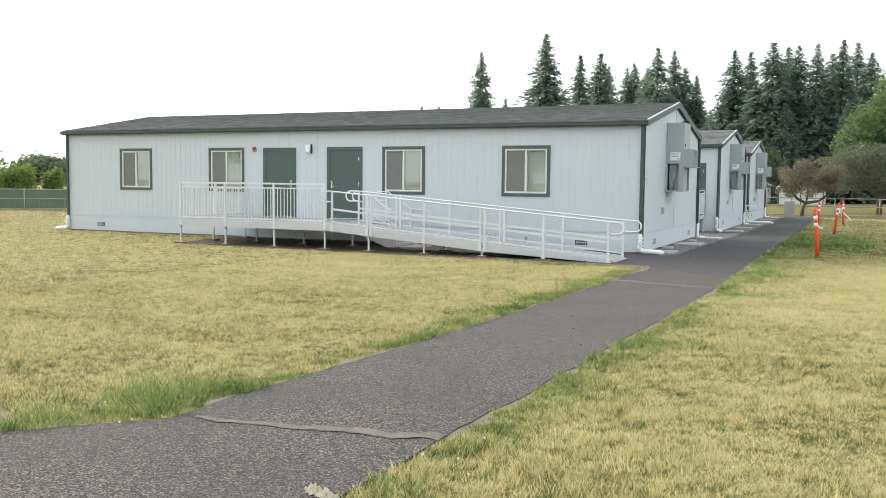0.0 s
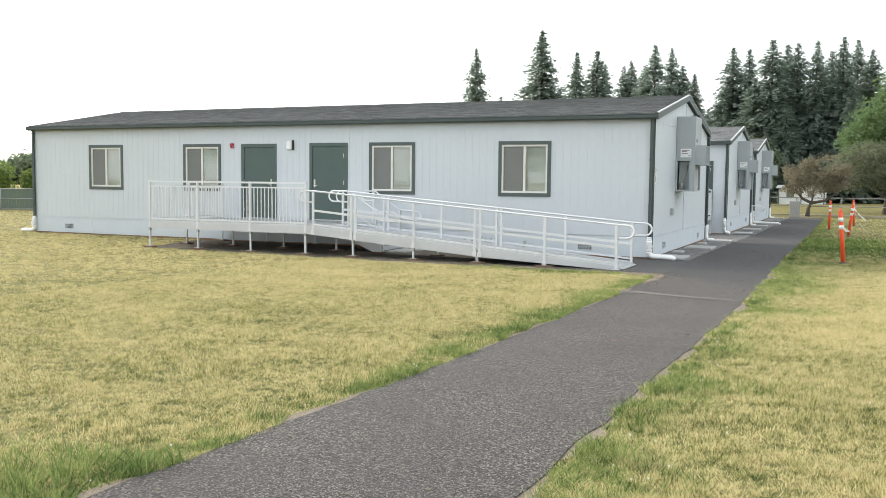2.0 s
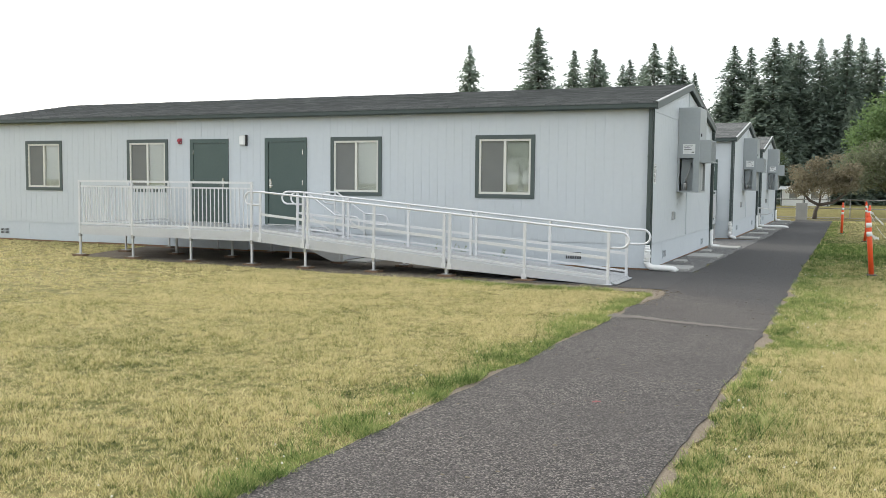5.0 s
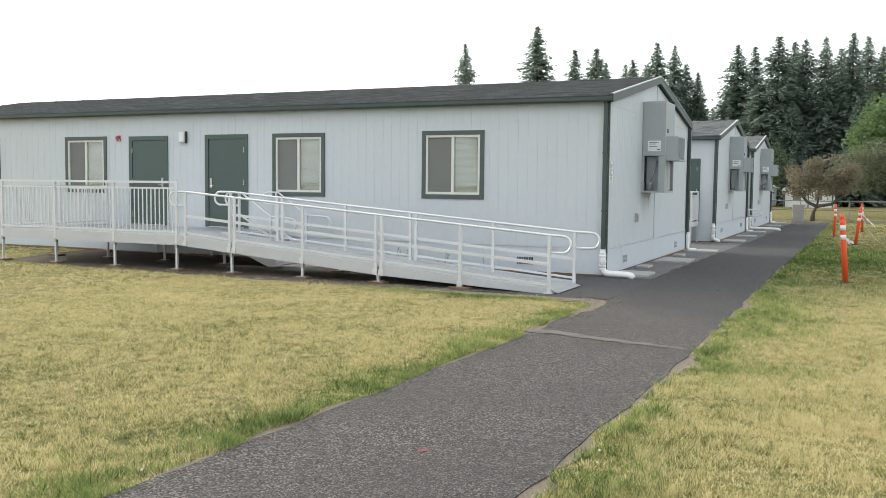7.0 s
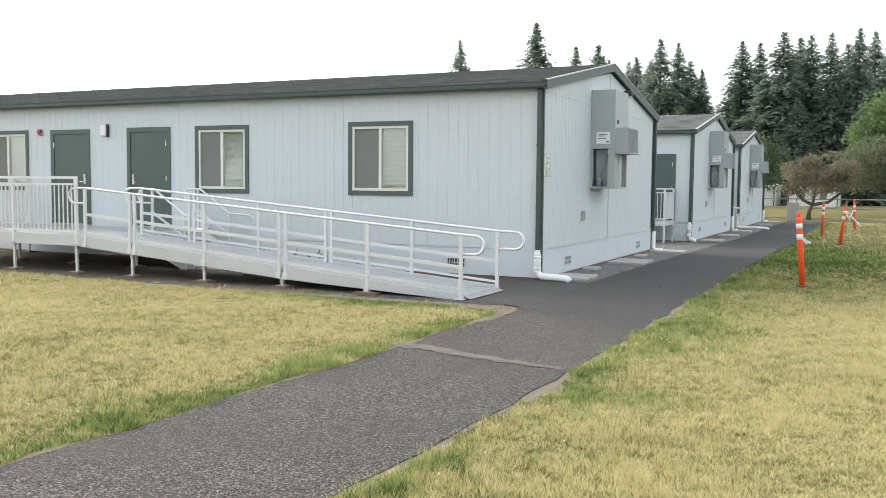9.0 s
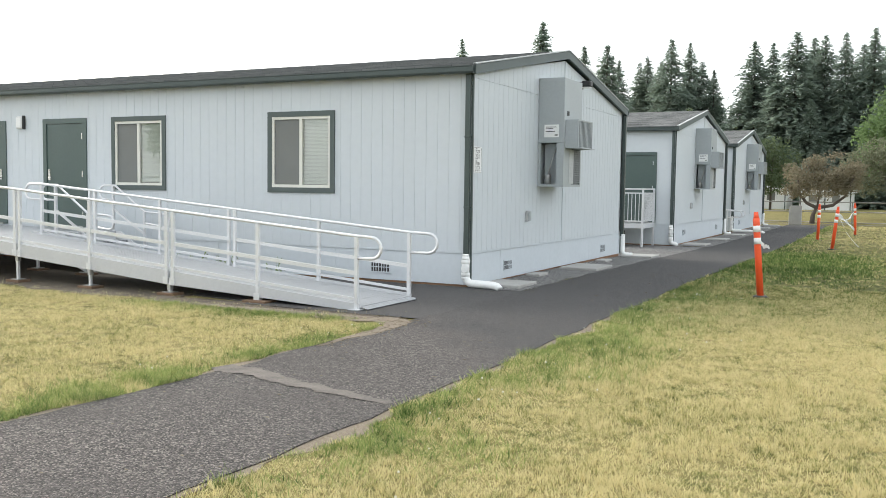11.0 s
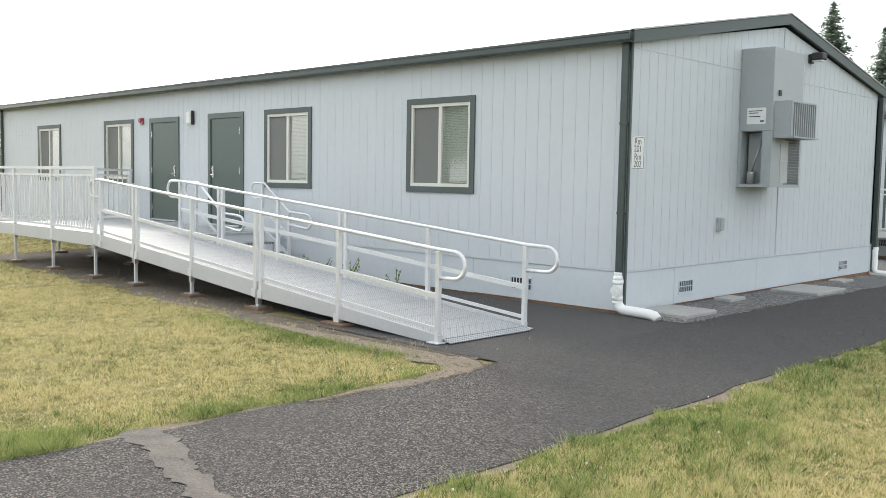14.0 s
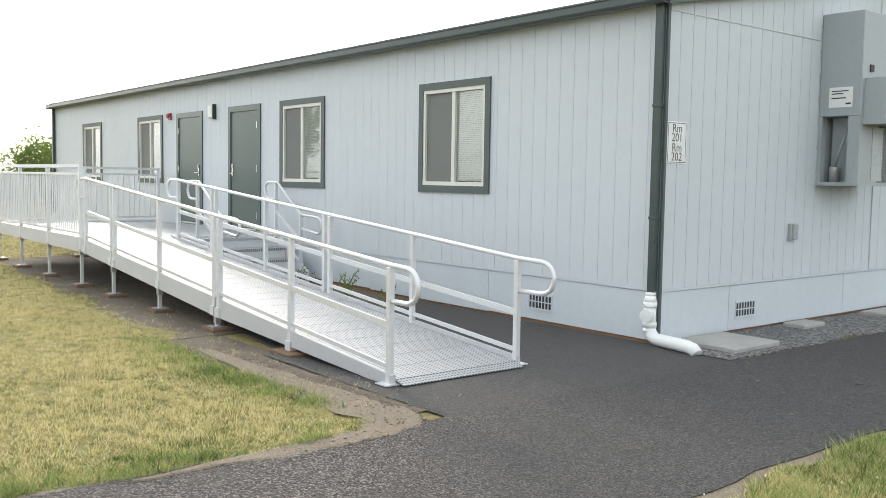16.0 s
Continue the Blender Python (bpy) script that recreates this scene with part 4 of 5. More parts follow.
pads = [(0.06, 0.74, 0.22, 1.0), (0.08, 0.35, 2.15, 2.6), (0.1, 0.85, 3.9, 5.0), (0.1, 0.35, 6.2, 6.7), (0.1, 0.85, 8.2, 9.0), (0.1, 0.8, 15.0, 15.9), (0.1, 0.8, 18.6, 19.5), (0.1, 0.8, 22.2, 23.0), (0.1, 0.8, 26.2, 27.0), (0.1, 0.8, 29.6, 30.4), (0.1, 0.8, 33.2, 34.0)]
for a, b, c, d in pads:
    z = zg((a + b) / 2, (c + d) / 2)
    bm = boxed((a, b, c, d, z - 0.03, z + 0.065))
    solid("concrete_pad", bm, CONCRETE, "flat concrete slab on the gravel by the wall", "slab", "slabs by the wall", "", 0.012)

# ---- aluminium landing, ramp and stair ----
RY0, RY1, RX0, RX1 = -3.2, -1.86, -7.7, -0.05
DECK = 0.62


def deck_z(x):
    """Height of the ramp's deck."""
    return DECK if x <= RX0 else DECK + (x - RX0) / (RX1 - RX0) * (0.0 - DECK)


def foot(owner, x, y, top):
    z = zg(x, y)
    leg = part("leg", boxed((x - 0.02, x + 0.02, y - 0.02, y + 0.02, z + 0.05, top)), ALU, owner)
    part("foot_plate", boxed((x - 0.08, x + 0.08, y - 0.08, y + 0.08, z + 0.045, z + 0.055)), GALV, leg)
    part("clamp", boxed((x - 0.03, x + 0.03, y - 0.03, y + 0.03, top - 0.1, top - 0.02)), GALV, leg)
    solid("timber_pad", boxed((x - 0.15, x + 0.15, y - 0.12, y + 0.12, z - 0.02, z + 0.044)), WOOD, "weathered timber block under a ramp leg", "block", "timber blocks under the ramp", "", 0.006)


def loop(x, y, z, s, drop=0.27, r=0.14):
    """Points of a handrail's rounded return, going out along s and back below."""
    return [(x + s * r * math.sin(a), y, z - drop / 2 + drop / 2 * math.cos(a)) for a in [i * math.pi / 8 for i in range(9)]]


def pipe_rail(owner, y, posts, start_loop, end_ext):
    """The ramp's rail on one side: posts, a pipe handrail with looped ends, flat middle and lower rails."""
    x_a, x_b = posts[0], posts[-1]
    top = lambda x: deck_z(x) + 0.89
    for x in posts:
        part("post", boxed((x - 0.025, x + 0.025, y - 0.025, y + 0.025, deck_z(x) - 0.17, top(x) - 0.015)), ALU, owner, "", 0.004)
        part("post_bracket", boxed((x - 0.045, x + 0.045, y - 0.04, y + 0.04, deck_z(x) - 0.16, deck_z(x) - 0.06)), ALU, owner)
    bm = bmesh.new()
    pts = []
    if start_loop:
        pts = [(x_a - 0.02, y, top(x_a) - 0.27)] + loop(x_a - start_loop, y, top(x_a), -1)[::-1]
    pts += [(x_a, y, top(x_a))]
    if x_a < RX0:
        pts += [(RX0 + 0.15, y, top(RX0 + 0.15))]
    pts += [(x_b, y, top(x_b))] + loop(x_b + end_ext, y, top(x_b) - 0.01, 1) + [(x_b + 0.02, y, top(x_b) - 0.28)]
    tube(bm, pts, 0.021, 10)
    part("handrail", bm, ALU, owner, "round pipe handrail with looped ends")
    cuts = posts
    for h, hh in ((0.42, 0.05), (0.09, 0.035)):
        for a, b in zip(cuts, cuts[1:]):
            if b - a > 0.4:
                bm = bmesh.new()
                bars(bm, (a + 0.025, y, deck_z(a) + h), (b - 0.025, y, deck_z(b) + h), 0.025, hh)
                part("rail", bm, ALU, owner)


ramp = thing("access_ramp", ((RX0 + RX1) / 2, -2.53, -0.05), "long aluminium wheelchair ramp with pipe handrails", "ramp")
pipe_rail(ramp, RY0, [-7.5, -6.44, -6.33, -4.8, -3.28, -3.16, -1.66, -0.1], 0.25, 0.22)
pipe_rail(ramp, RY1, [-7.46, -6.28, -6.16, -4.7, -3.28, -3.16, -1.6, -0.08], 0.27, 0.3)
for y in (RY0, RY1):
    for a, b in ((RX0, -6.4), (-6.37, -3.24), (-3.2, RX1)):
        bm = bmesh.new()
        v = [bm.verts.new((x, y + s * 0.022, deck_z(x) + dz)) for s in (-1, 1) for x, dz in ((a, 0.035), (b, 0.035), (b, -0.165 if b < -0.2 else -0.06), (a, -0.165))]
        for f in ((0, 1, 2, 3), (7, 6, 5, 4), (0, 4, 5, 1), (1, 5, 6, 2), (2, 6, 7, 3), (3, 7, 4, 0)):
            bm.faces.new([v[k] for k in f])
        part("side_beam", bm, BEAM, ramp)
n = 25
for i in range(n):
    a, b = RX0 + (RX1 - RX0) * i / n + 0.003, RX0 + (RX1 - RX0) * (i + 1) / n - 0.003
    bm = bmesh.new()
    bars(bm, (a, (RY0 + RY1) / 2, deck_z(a) - 0.02), (b, (RY0 + RY1) / 2, deck_z(b) - 0.02), RY1 - RY0 - 0.05, 0.04)
    part("deck_plank", bm, TREAD, ramp)
bm = bmesh.new()
bars(bm, (RX1 - 0.01, (RY0 + RY1) / 2, -0.006), (0.05, (RY0 + RY1) / 2, zg(0, -2.5) + 0.024), RY1 - RY0 - 0.06, 0.008)
part("toe_plate", bm, TREAD, ramp)
for x in (-6.39, -4.8, -3.22):
    for y in (RY0, RY1):
        foot(ramp, x, y, deck_z(x) - 0.14)
for y in (RY0, RY1):
    z = zg(-0.1, y)
    part("foot_plate", boxed((-0.17, -0.02, y - 0.09, y + 0.09, z + 0.018, z + 0.028)), ALU, ramp)
    solid("timber_pad", boxed((-1.83, -1.45, y - 0.13, y + 0.13, zg(-1.6, y) - 0.02, zg(-1.6, y) + 0.04)), WOOD, "weathered timber block under a ramp leg", "block", "timber blocks under the ramp", "", 0.006)
    part("leg", boxed((-1.68, -1.62, y - 0.028, y + 0.028, zg(-1.6, y) + 0.04, 0.06)), ALU, ramp)

LX0, LX1, LY1 = -12.55, -7.72, -0.14
landing = thing("landing", ((LX0 + LX1) / 2, -1.7, -0.05), "raised aluminium landing with baluster railings before the doors", "landing")
for a, b in ((LX0, -10.98), (-10.96, -9.34), (-9.32, LX1)):
    part("side_beam", boxed((a, b, RY0 - 0.022, RY0 + 0.022, DECK - 0.17, DECK + 0.035)), BEAM, landing)
for d in ((LX0 - 0.022, LX0 + 0.022, RY0 + 0.022, LY1, DECK - 0.17, DECK + 0.03), (LX1 - 0.02, LX1 + 0.02, RY0 + 0.022, LY1, DECK - 0.17, DECK - 0.001), (LX0, LX1, LY1 - 0.02, LY1 + 0.02, DECK - 0.17, DECK - 0.001), (-10.2, -10.14, RY0 + 0.03, LY1 - 0.03, DECK - 0.15, DECK - 0.05)):
    part("joist", boxed(d), ALU, landing)
for i in range(16):
    a = LX0 + 0.025 + (LX1 - LX0 - 0.03) * i / 16
    part("deck_plank", boxed((a + 0.003, a + (LX1 - LX0 - 0.03) / 16 - 0.003, RY0 + 0.025, LY1 - 0.02, DECK - 0.04, DECK)), TREAD, landing)


def guard(owner, a, b, posts, top=1.68, deck=DECK, post_w=0.055):
    """A guard rail between two plan points: posts, two top bars, a bottom bar and thin balusters."""
    a, b = Vector((*a, 0)), Vector((*b, 0))
    length = (b - a).length
    at = lambda u, z: (*(a.lerp(b, u).xy), z)
    for u in posts:
        p = a.lerp(b, u)
        w = post_w / 2
        part("post", boxed((p.x - w, p.x + w, p.y - w, p.y + w, deck - 0.18, top + 0.02)), ALU, owner, "", 0.004)
    for z, w, h in ((top, 0.05, 0.045), (top - 0.12, 0.03, 0.035), (deck + 0.09, 0.03, 0.035)):
        bm = bmesh.new()
        bars(bm, at(0, z), at(1, z), w, h)
        part("rail", bm, ALU, owner)
    n = int(length / 0.107)
    for i in range(1, n):
        p = a.lerp(b, i / n)
        if min(abs(i / n - u) for u in posts) * length > 0.05:
            part("baluster", boxed((p.x - 0.009, p.x + 0.009, p.y - 0.009, p.y + 0.009, deck + 0.105, top - 0.135)), ALU, owner)


guard(landing, (LX0, RY0), (LX1, RY0), (0, 0.325, 0.664, 1.0))
guard(landing, (LX0, RY0 + 0.05), (LX0, LY1), (0.5, 0.985))
for x in (LX0, -10.97, -9.33, LX1):
    for y in (RY0, -1.75, LY1 - 0.05):
        foot(landing, x, y, DECK - 0.12)

stair = thing("stair", (-7.0, -1.0, -0.05), "short aluminium stair beside the ramp with pipe handrails", "stair")
SY0, SY1, RISE, GO, STEP_X = -1.55, -0.22, 0.155, 0.29, -7.4
part("tread", boxed((LX1 + 0.022, STEP_X + 0.02, SY0 + 0.03, SY1 - 0.03, DECK - 0.06, DECK - 0.02)), TREAD, stair)
for i in range(4):
    x = STEP_X + i * GO
    z = DECK - 0.02 - (i + 1) * RISE
    if i < 3:
        part("tread", boxed((x, x + GO + 0.02, SY0 + 0.03, SY1 - 0.03, z - 0.04, z)), TREAD, stair)
    part("riser", boxed((x - 0.004, x + 0.004, SY0 + 0.03, SY1 - 0.03, z, z + RISE - 0.042)), ALU, stair)
for y in (SY0, SY1):
    bm = bmesh.new()
    pts = [(LX1 + 0.02, DECK - 0.02), (STEP_X + 0.1, DECK - 0.02), (STEP_X + 0.95, 0.12), (STEP_X + 0.95, zg(-6.5, y) + 0.01), (STEP_X + 0.65, zg(-6.5, y) + 0.01), (LX1 + 0.02, DECK - 0.3)]
    f = [[bm.verts.new((x, y + s, z)) for x, z in pts] for s in (-0.02, 0.02)]
    bm.faces.new(f[0]), bm.faces.new(f[1][::-1])
    for k in range(6):
        bm.faces.new((f[0][k], f[1][k], f[1][(k + 1) % 6], f[0][(k + 1) % 6]))
    part("stringer", bm, ALU, stair)
    xt, xl = -7.48, -6.68
    bm = bmesh.new()
    zt, zl = 1.475, 0.985
    pts = [(xt, y, zt - 0.27)] + loop(xt - 0.22, y, zt, -1)[::-1] + [(xt + 0.05, y, zt), (xl, y, zl), (xl + 0.4, y, zl - 0.02)]
    pts += loop(xl + 0.5, y, zl - 0.03, 1, 0.24, 0.12) + [(xl, y, zl - 0.21)]
    tube(bm, pts, 0.02, 10)
    part("handrail", bm, ALU, stair, "sloping pipe handrail with looped ends")
    for x, z0, z1 in ((xt, DECK - 0.15, zt), (xl, zg(-6.5, y) + 0.02, zl)):
        part("post", boxed((x - 0.022, x + 0.022, y - 0.022, y + 0.022, z0, z1)), ALU, stair)
    bm = bmesh.new()
    bars(bm, (xt, y, zt - 0.45), (xl, y, zl - 0.42), 0.025, 0.04)
    part("rail", bm, ALU, stair)
solid("step_block", boxed((-6.4, -5.85, -1.6, -0.5, zg(-6, -1) - 0.02, zg(-6, -1) + 0.05)), CONCRETE, "concrete slab at the stair foot", "slab", "", "", 0.01)

# landing at the second classroom's door
porch = thing("landing", (-1.9, 13.8, -0.1), "small aluminium landing at the second classroom", "landing")
PX0, PX1, PY0, PY1, PD = -3.2, -0.63, 13.05, 14.4, 0.52
part("deck_plank", boxed((PX0, PX1, PY0, PY1, PD - 0.05, PD)), TREAD, porch)
part("side_beam", boxed((PX0, PX1 + 0.02, PY0 - 0.03, PY0 - 0.001, PD - 0.12, PD + 0.02), (PX1 + 0.001, PX1 + 0.03, PY0, PY1, PD - 0.12, PD + 0.02)), ALU, porch)
guard(porch, (PX0, PY0), (PX1, PY0), (0, 0.5, 1.0), 1.54, PD)
guard(porch, (PX1, PY0 + 0.05), (PX1, PY1), (0.98,), 1.54, PD)
for x in (PX0, PX1):
    for y in (PY0, PY1 - 0.06):
        part("leg", boxed((x - 0.028, x + 0.028, y - 0.028, y + 0.028, zg(x, y) - 0.01, PD - 0.1)), ALU, porch)
bm = bmesh.new()
for y in (24.2, 25.0):
    tube(bm, [(-1.2, y, 0.85), (0.25, y, 0.72)] + loop(0.3, y, 0.72, 1, 0.25, 0.16) + [(-0.1, y, 0.46)], 0.02, 8)
    box(bm, -0.12, -0.08, y - 0.02, y + 0.02, zg(0, 24) - 0.01, 0.75)
solid("ramp_rail", bm, ALU, "looped end of an aluminium ramp rail", "handrail")

# ---- markers and tape ----
def marker(x, y, lean_x, lean_y, h=1.2):
    z = zg(x, y)
    m = thing("delineator_post", (x, y, z), "orange plastic delineator post with white bands, leaning", "marker post", "orange marker posts")
    bm = bmesh.new()
    top = Vector((lean_x, lean_y, h))
    at = lambda f: Vector((x, y, z - 0.02)) + top * f
    tube(bm, [at(0), at(0.6), at(0.605), at(0.93), at(0.935), at(1.0)], 0.05, 16)
    part("pole", bm, ORANGE, m)
    bm = bmesh.new()
    tube(bm, [at(0.985), at(1.03), at(1.08)], 0.042, 14, 0.75)
    part("cap", bm, ORANGE, m)
    for a, b in ((0.68, 0.76), (0.83, 0.91)):
        bm = bmesh.new()
        tube(bm, [at(a), at(b)], 0.0525, 16)
        part("band", bm, WHITE, m, "white reflective band")
    bm = bmesh.new()
    tube(bm, [(x, y, z), (x, y, z + 0.03)], 0.14, 18, 0.6)
    part("base", bm, BLACK, m, "dark rubber base")


marker(4.2, 1.28, -0.10, 0.0)
marker(4.25, 16.2, 0.12, 0.0)
marker(3.45, 21.5, 0.02, 0.05)
marker(4.45, 26.5, -0.05, 0.0)


def ribbon(pts, w, label):
    verts, faces = [], []
    for i, p in enumerate(pts):
        a = 0.7 * math.sin(i * 0.9)
        o = Vector((math.sin(a) * 0.6, 0.3 * math.cos(i), math.cos(a))) * w / 2
        verts += [tuple(Vector(p) - o), tuple(Vector(p) + o)]
    faces = [(2 * i, 2 * i + 1, 2 * i + 3, 2 * i + 2) for i in range(len(pts) - 1)]
    sheet("warning_tape", verts, faces, WHITE, label, "tape", "")


def sag(a, b, d, n=18):
    a, b = Vector(a), Vector(b)
    return [a.lerp(b, i / n) + Vector((0.04 * wob(i * 0.5, 1, 3), 0, -d * 4 * (i / n) * (1 - i / n) + 0.04 * wob(i * 0.7, 1, 6))) for i in range(n + 1)]


ribbon(sag((4.37, 16.2, 0.86), (4.42, 26.5, 0.9), 0.3), 0.07, "loose white warning tape tied between marker posts")
ribbon(sag((4.4, 16.2, 0.88), (4.85, 16.3, 0.4), 0.0), 0.07, "loose end of white warning tape")
ribbon(sag((4.4, 16.2, 0.78), (5.0, 16.4, -0.12), 0.1), 0.02, "thin trailing end of warning tape")
ribbon(sag((4.14, 1.28, 0.8), (4.3, 1.25, 0.72), 0.05, 6), 0.06, "short torn end of warning tape")

# ---- fences ----
def rail_fence(name, pts, h, label, slats=None):
    f = thing(name, (*pts[0], zg(*pts[0])), label, "fence")
    for (xa, ya), (xb, yb) in zip(pts, pts[1:]):
        n = max(1, int(math.hypot(xb - xa, yb - ya) / 2.6))
        for i in range(n):
            p = (xa + (xb - xa) * i / n, ya + (yb - ya) * i / n)
            q = (xa + (xb - xa) * (i + 1) / n, ya + (yb - ya) * (i + 1) / n)
            bm = bmesh.new()
            tube(bm, [(*p, zg(*p) - 0.02), (*p, zg(*p) + h + 0.05)], 0.035, 8)
            part("post", bm, PIPE, f)
            for u in (0.06, 0.55, 1.0):
                bm = bmesh.new()
                tube(bm, [(*p, zg(*p) + h * u), (*q, zg(*q) + h * u)], 0.03, 6)
                part("rail", bm, PIPE, f)
            if slats:
                bm = bmesh.new()
                m = 20
                for k in range(m):
                    a, b = [(p[0] + (q[0] - p[0]) * t, p[1] + (q[1] - p[1]) * t) for t in (k / m, (k + 0.97) / m)]
                    v = [bm.verts.new((*c, zg(*c) + z)) for c, z in ((a, 0.06), (b, 0.06), (b, h - 0.02), (a, h - 0.02))]
                    bm.faces.new(v)
                part("mesh", bm, slats, f, "dark green mesh infill")
    return f


SCREEN = mat("green_fence_mesh", (0.10, 0.135, 0.105), 0.8, 0, (0.14, 0.18, 0.13), 2, 30, 0.7, 0)
rail_fence("pipe_fence", [(-1.5, 40.0), (22.0, 40.6), (40, 41)], 1.15, "galvanised pipe fence across the end of the path")
rail_fence("mesh_fence", [(-70, -12), (-40.7, 15.6), (-20, 34.6)], 1.25, "low chain-link fence with dark green mesh", SCREEN)
gate = thing("gate_panel", (1.2, 36.9, zg(1.2, 36.9)), "grey sheet-metal gate post panel", "gate")
part("panel", boxed((0.88, 1.5, 36.8, 37.0, zg(1, 37), 0.8)), PIPE, gate, "", 0.02)
part("post", boxed((-0.65, -0.55, 36.8, 36.9, zg(0, 37), 1.4)), GALV, gate)
strip("gravel_lane", 38.3, 39.0, lambda y: -8, lambda y: 40, 0.01, GRAVEL, "pale gravel lane before the fence", "road", 0.5, 40)

# ---- far buildings ----
def far_house(x0, x1, y, top, rise, label, openings):
    z = zg(x0, y)
    h = thing("far_house", ((x0 + x1) / 2, y + 3, z), label, "house", "low buildings beyond the fence")
    part("wall", boxed((x0, x1, y, y + 6, z - 0.1, top)), WHITE, h, "white painted wall")
    bm = bmesh.new()
    v = [bm.verts.new(p) for p in ((x0 - 0.25, y - 0.3, top - 0.02), (x1 + 0.25, y - 0.3, top - 0.02), (x1 + 0.25, y + 3, top + rise), (x0 - 0.25, y + 3, top + rise), (x1 + 0.25, y + 6.3, top - 0.02), (x0 - 0.25, y + 6.3, top - 0.02))]
    for f in ((0, 1, 2, 3), (3, 2, 4, 5), (1, 4, 2), (0, 3, 5)):
        bm.faces.new([v[k] for k in f])
    part("roof", bm, EDGE, h, "pale grey sheet roof")
    for a, b, c in openings:
        w = part("window", boxed((a, b, y - 0.02, y + 0.02, z + c, top - 0.25)), SHADE, h)
        part("sill", boxed((a - 0.05, b + 0.05, y - 0.06, y + 0.02, z + c - 0.06, z + c)), WHITE, w)
    for a in (x0 + 0.1, (x0 + x1) / 2, x1 - 0.1):
        part("post", boxed((a - 0.05, a + 0.05, y - 0.25, y - 0.15, z - 0.05, top)), TRIM, h, "dark porch post")


far_house(-7.4, -4.5, 86.0, 1.72, 0.3, "low white shed with dark posts far behind the fence", [(-6.4, -5.6, 0.9)])
far_house(-3.3, 1.6, 86.5, 1.45, 0.32, "low white house with pale roof far behind the fence", [(-2.4, -1.6, 0.8), (-0.2, 0.5, 0.8)])

# ---- trees ----
def conifer_mesh(seed, h, r, full):
    """Whorls of drooping boughs hung with fine needle sprays, under a thin leader."""
    rnd = random.Random(seed)
    verts, faces = [], []
    z = h * full
    ragged = [rnd.uniform(0.72, 1.12) for _ in range(60)]
    while z < h:
        f = (z - h * full) / (h * (1 - full))
        rr = r * (1 - f) ** 0.84 * ragged[int(f * 59)] + 0.05
        for k in range(9):
            a = rnd.uniform(0, 2 * math.pi)
            ln = rr * rnd.uniform(0.55, 1.12)
            m = max(4 if f < 0.93 else 2, int(ln / 0.15))
            rise = 0.25 if f > 0.75 else 0.05
            for j in range(m):
                t = ((j + rnd.random()) / m) ** 0.75
                d = ln * (0.08 + 0.92 * t)
                c = Vector((math.cos(a) * d + rnd.gauss(0, 0.1), math.sin(a) * d + rnd.gauss(0, 0.1), z + rise * d - 0.34 * d * t + rnd.gauss(0, 0.09)))
                s = rnd.uniform(0.3, 0.62) * (0.5 + 0.55 * (1 - f))
                b = a + rnd.gauss(0, 0.7)
                out = Vector((math.cos(b), math.sin(b), rnd.uniform(-0.6, 0.25))).normalized()
                side = out.cross(Vector((rnd.gauss(0, 0.5), rnd.gauss(0, 0.5), 1))).normalized()
                i = len(verts)
                verts += [tuple(c - out * s * 0.35 - side * s * 0.42), tuple(c - out * s * 0.35 + side * s * 0.42), tuple(c + out * s)]
                faces.append((i, i + 1, i + 2))
        z += h * 0.0068 * rnd.uniform(0.6, 1.4)
    me = bpy.data.meshes.new("crown")
    me.from_pydata(verts, [], faces)
    me.materials.append(FIR)
    return me


def conifer_kind(seed, h, r, full):
    t = thing("conifer", (0, 0, 0), "tall dark green fir tree with drooping boughs", "tree", "conifer wood")
    bm = bmesh.new()
    tube(bm, [(0, 0, -0.3), (0.05, 0, h * 0.5), (0, 0, h * 0.98)], h * 0.016, 8, 0.1)
    part("trunk", bm, BARK, t)
    ob = new("crown", conifer_mesh(seed, h, r, full))
    ob.parent = t
    return t


slim = conifer_kind(11, 20.0, 5.6, 0.03)
kinds = [conifer_kind(12, 20.0, 6.0, 0.06), conifer_kind(13, 20.0, 7.2, 0.08), conifer_kind(14, 20.0, 5.3, 0.1)]
FIRS = [(-29.8, 61.5, 14.8, 1), (-29.4, 80.8, 19.4, 0), (-30.4, 70, 10.9, 1), (-28.9, 93.6, 18.6, 0), (-27.6, 98.9, 19.4, 0), (-29.8, 111.9, 19.2, 3), (-28.0, 116.2, 19.5, 1),
        (-26.7, 115.5, 20.0, 3), (-24.2, 113.0, 19.0, 1), (-21.8, 108.6, 21.3, 2), (-20.1, 112, 21.2, 1), (-18.9, 114.2, 19.0, 2), (-16.6, 110.5, 17.2, 3), (-16.6, 124.7, 13.5, 2),
        (-10.8, 105.3, 19.9, 1), (-9.2, 109.5, 20.1, 3), (-7.6, 101, 15.2, 2), (-5.6, 101.9, 20.2, 2), (-4.2, 108.0, 20.3, 1), (-2.7, 104.1, 20.0, 2)]
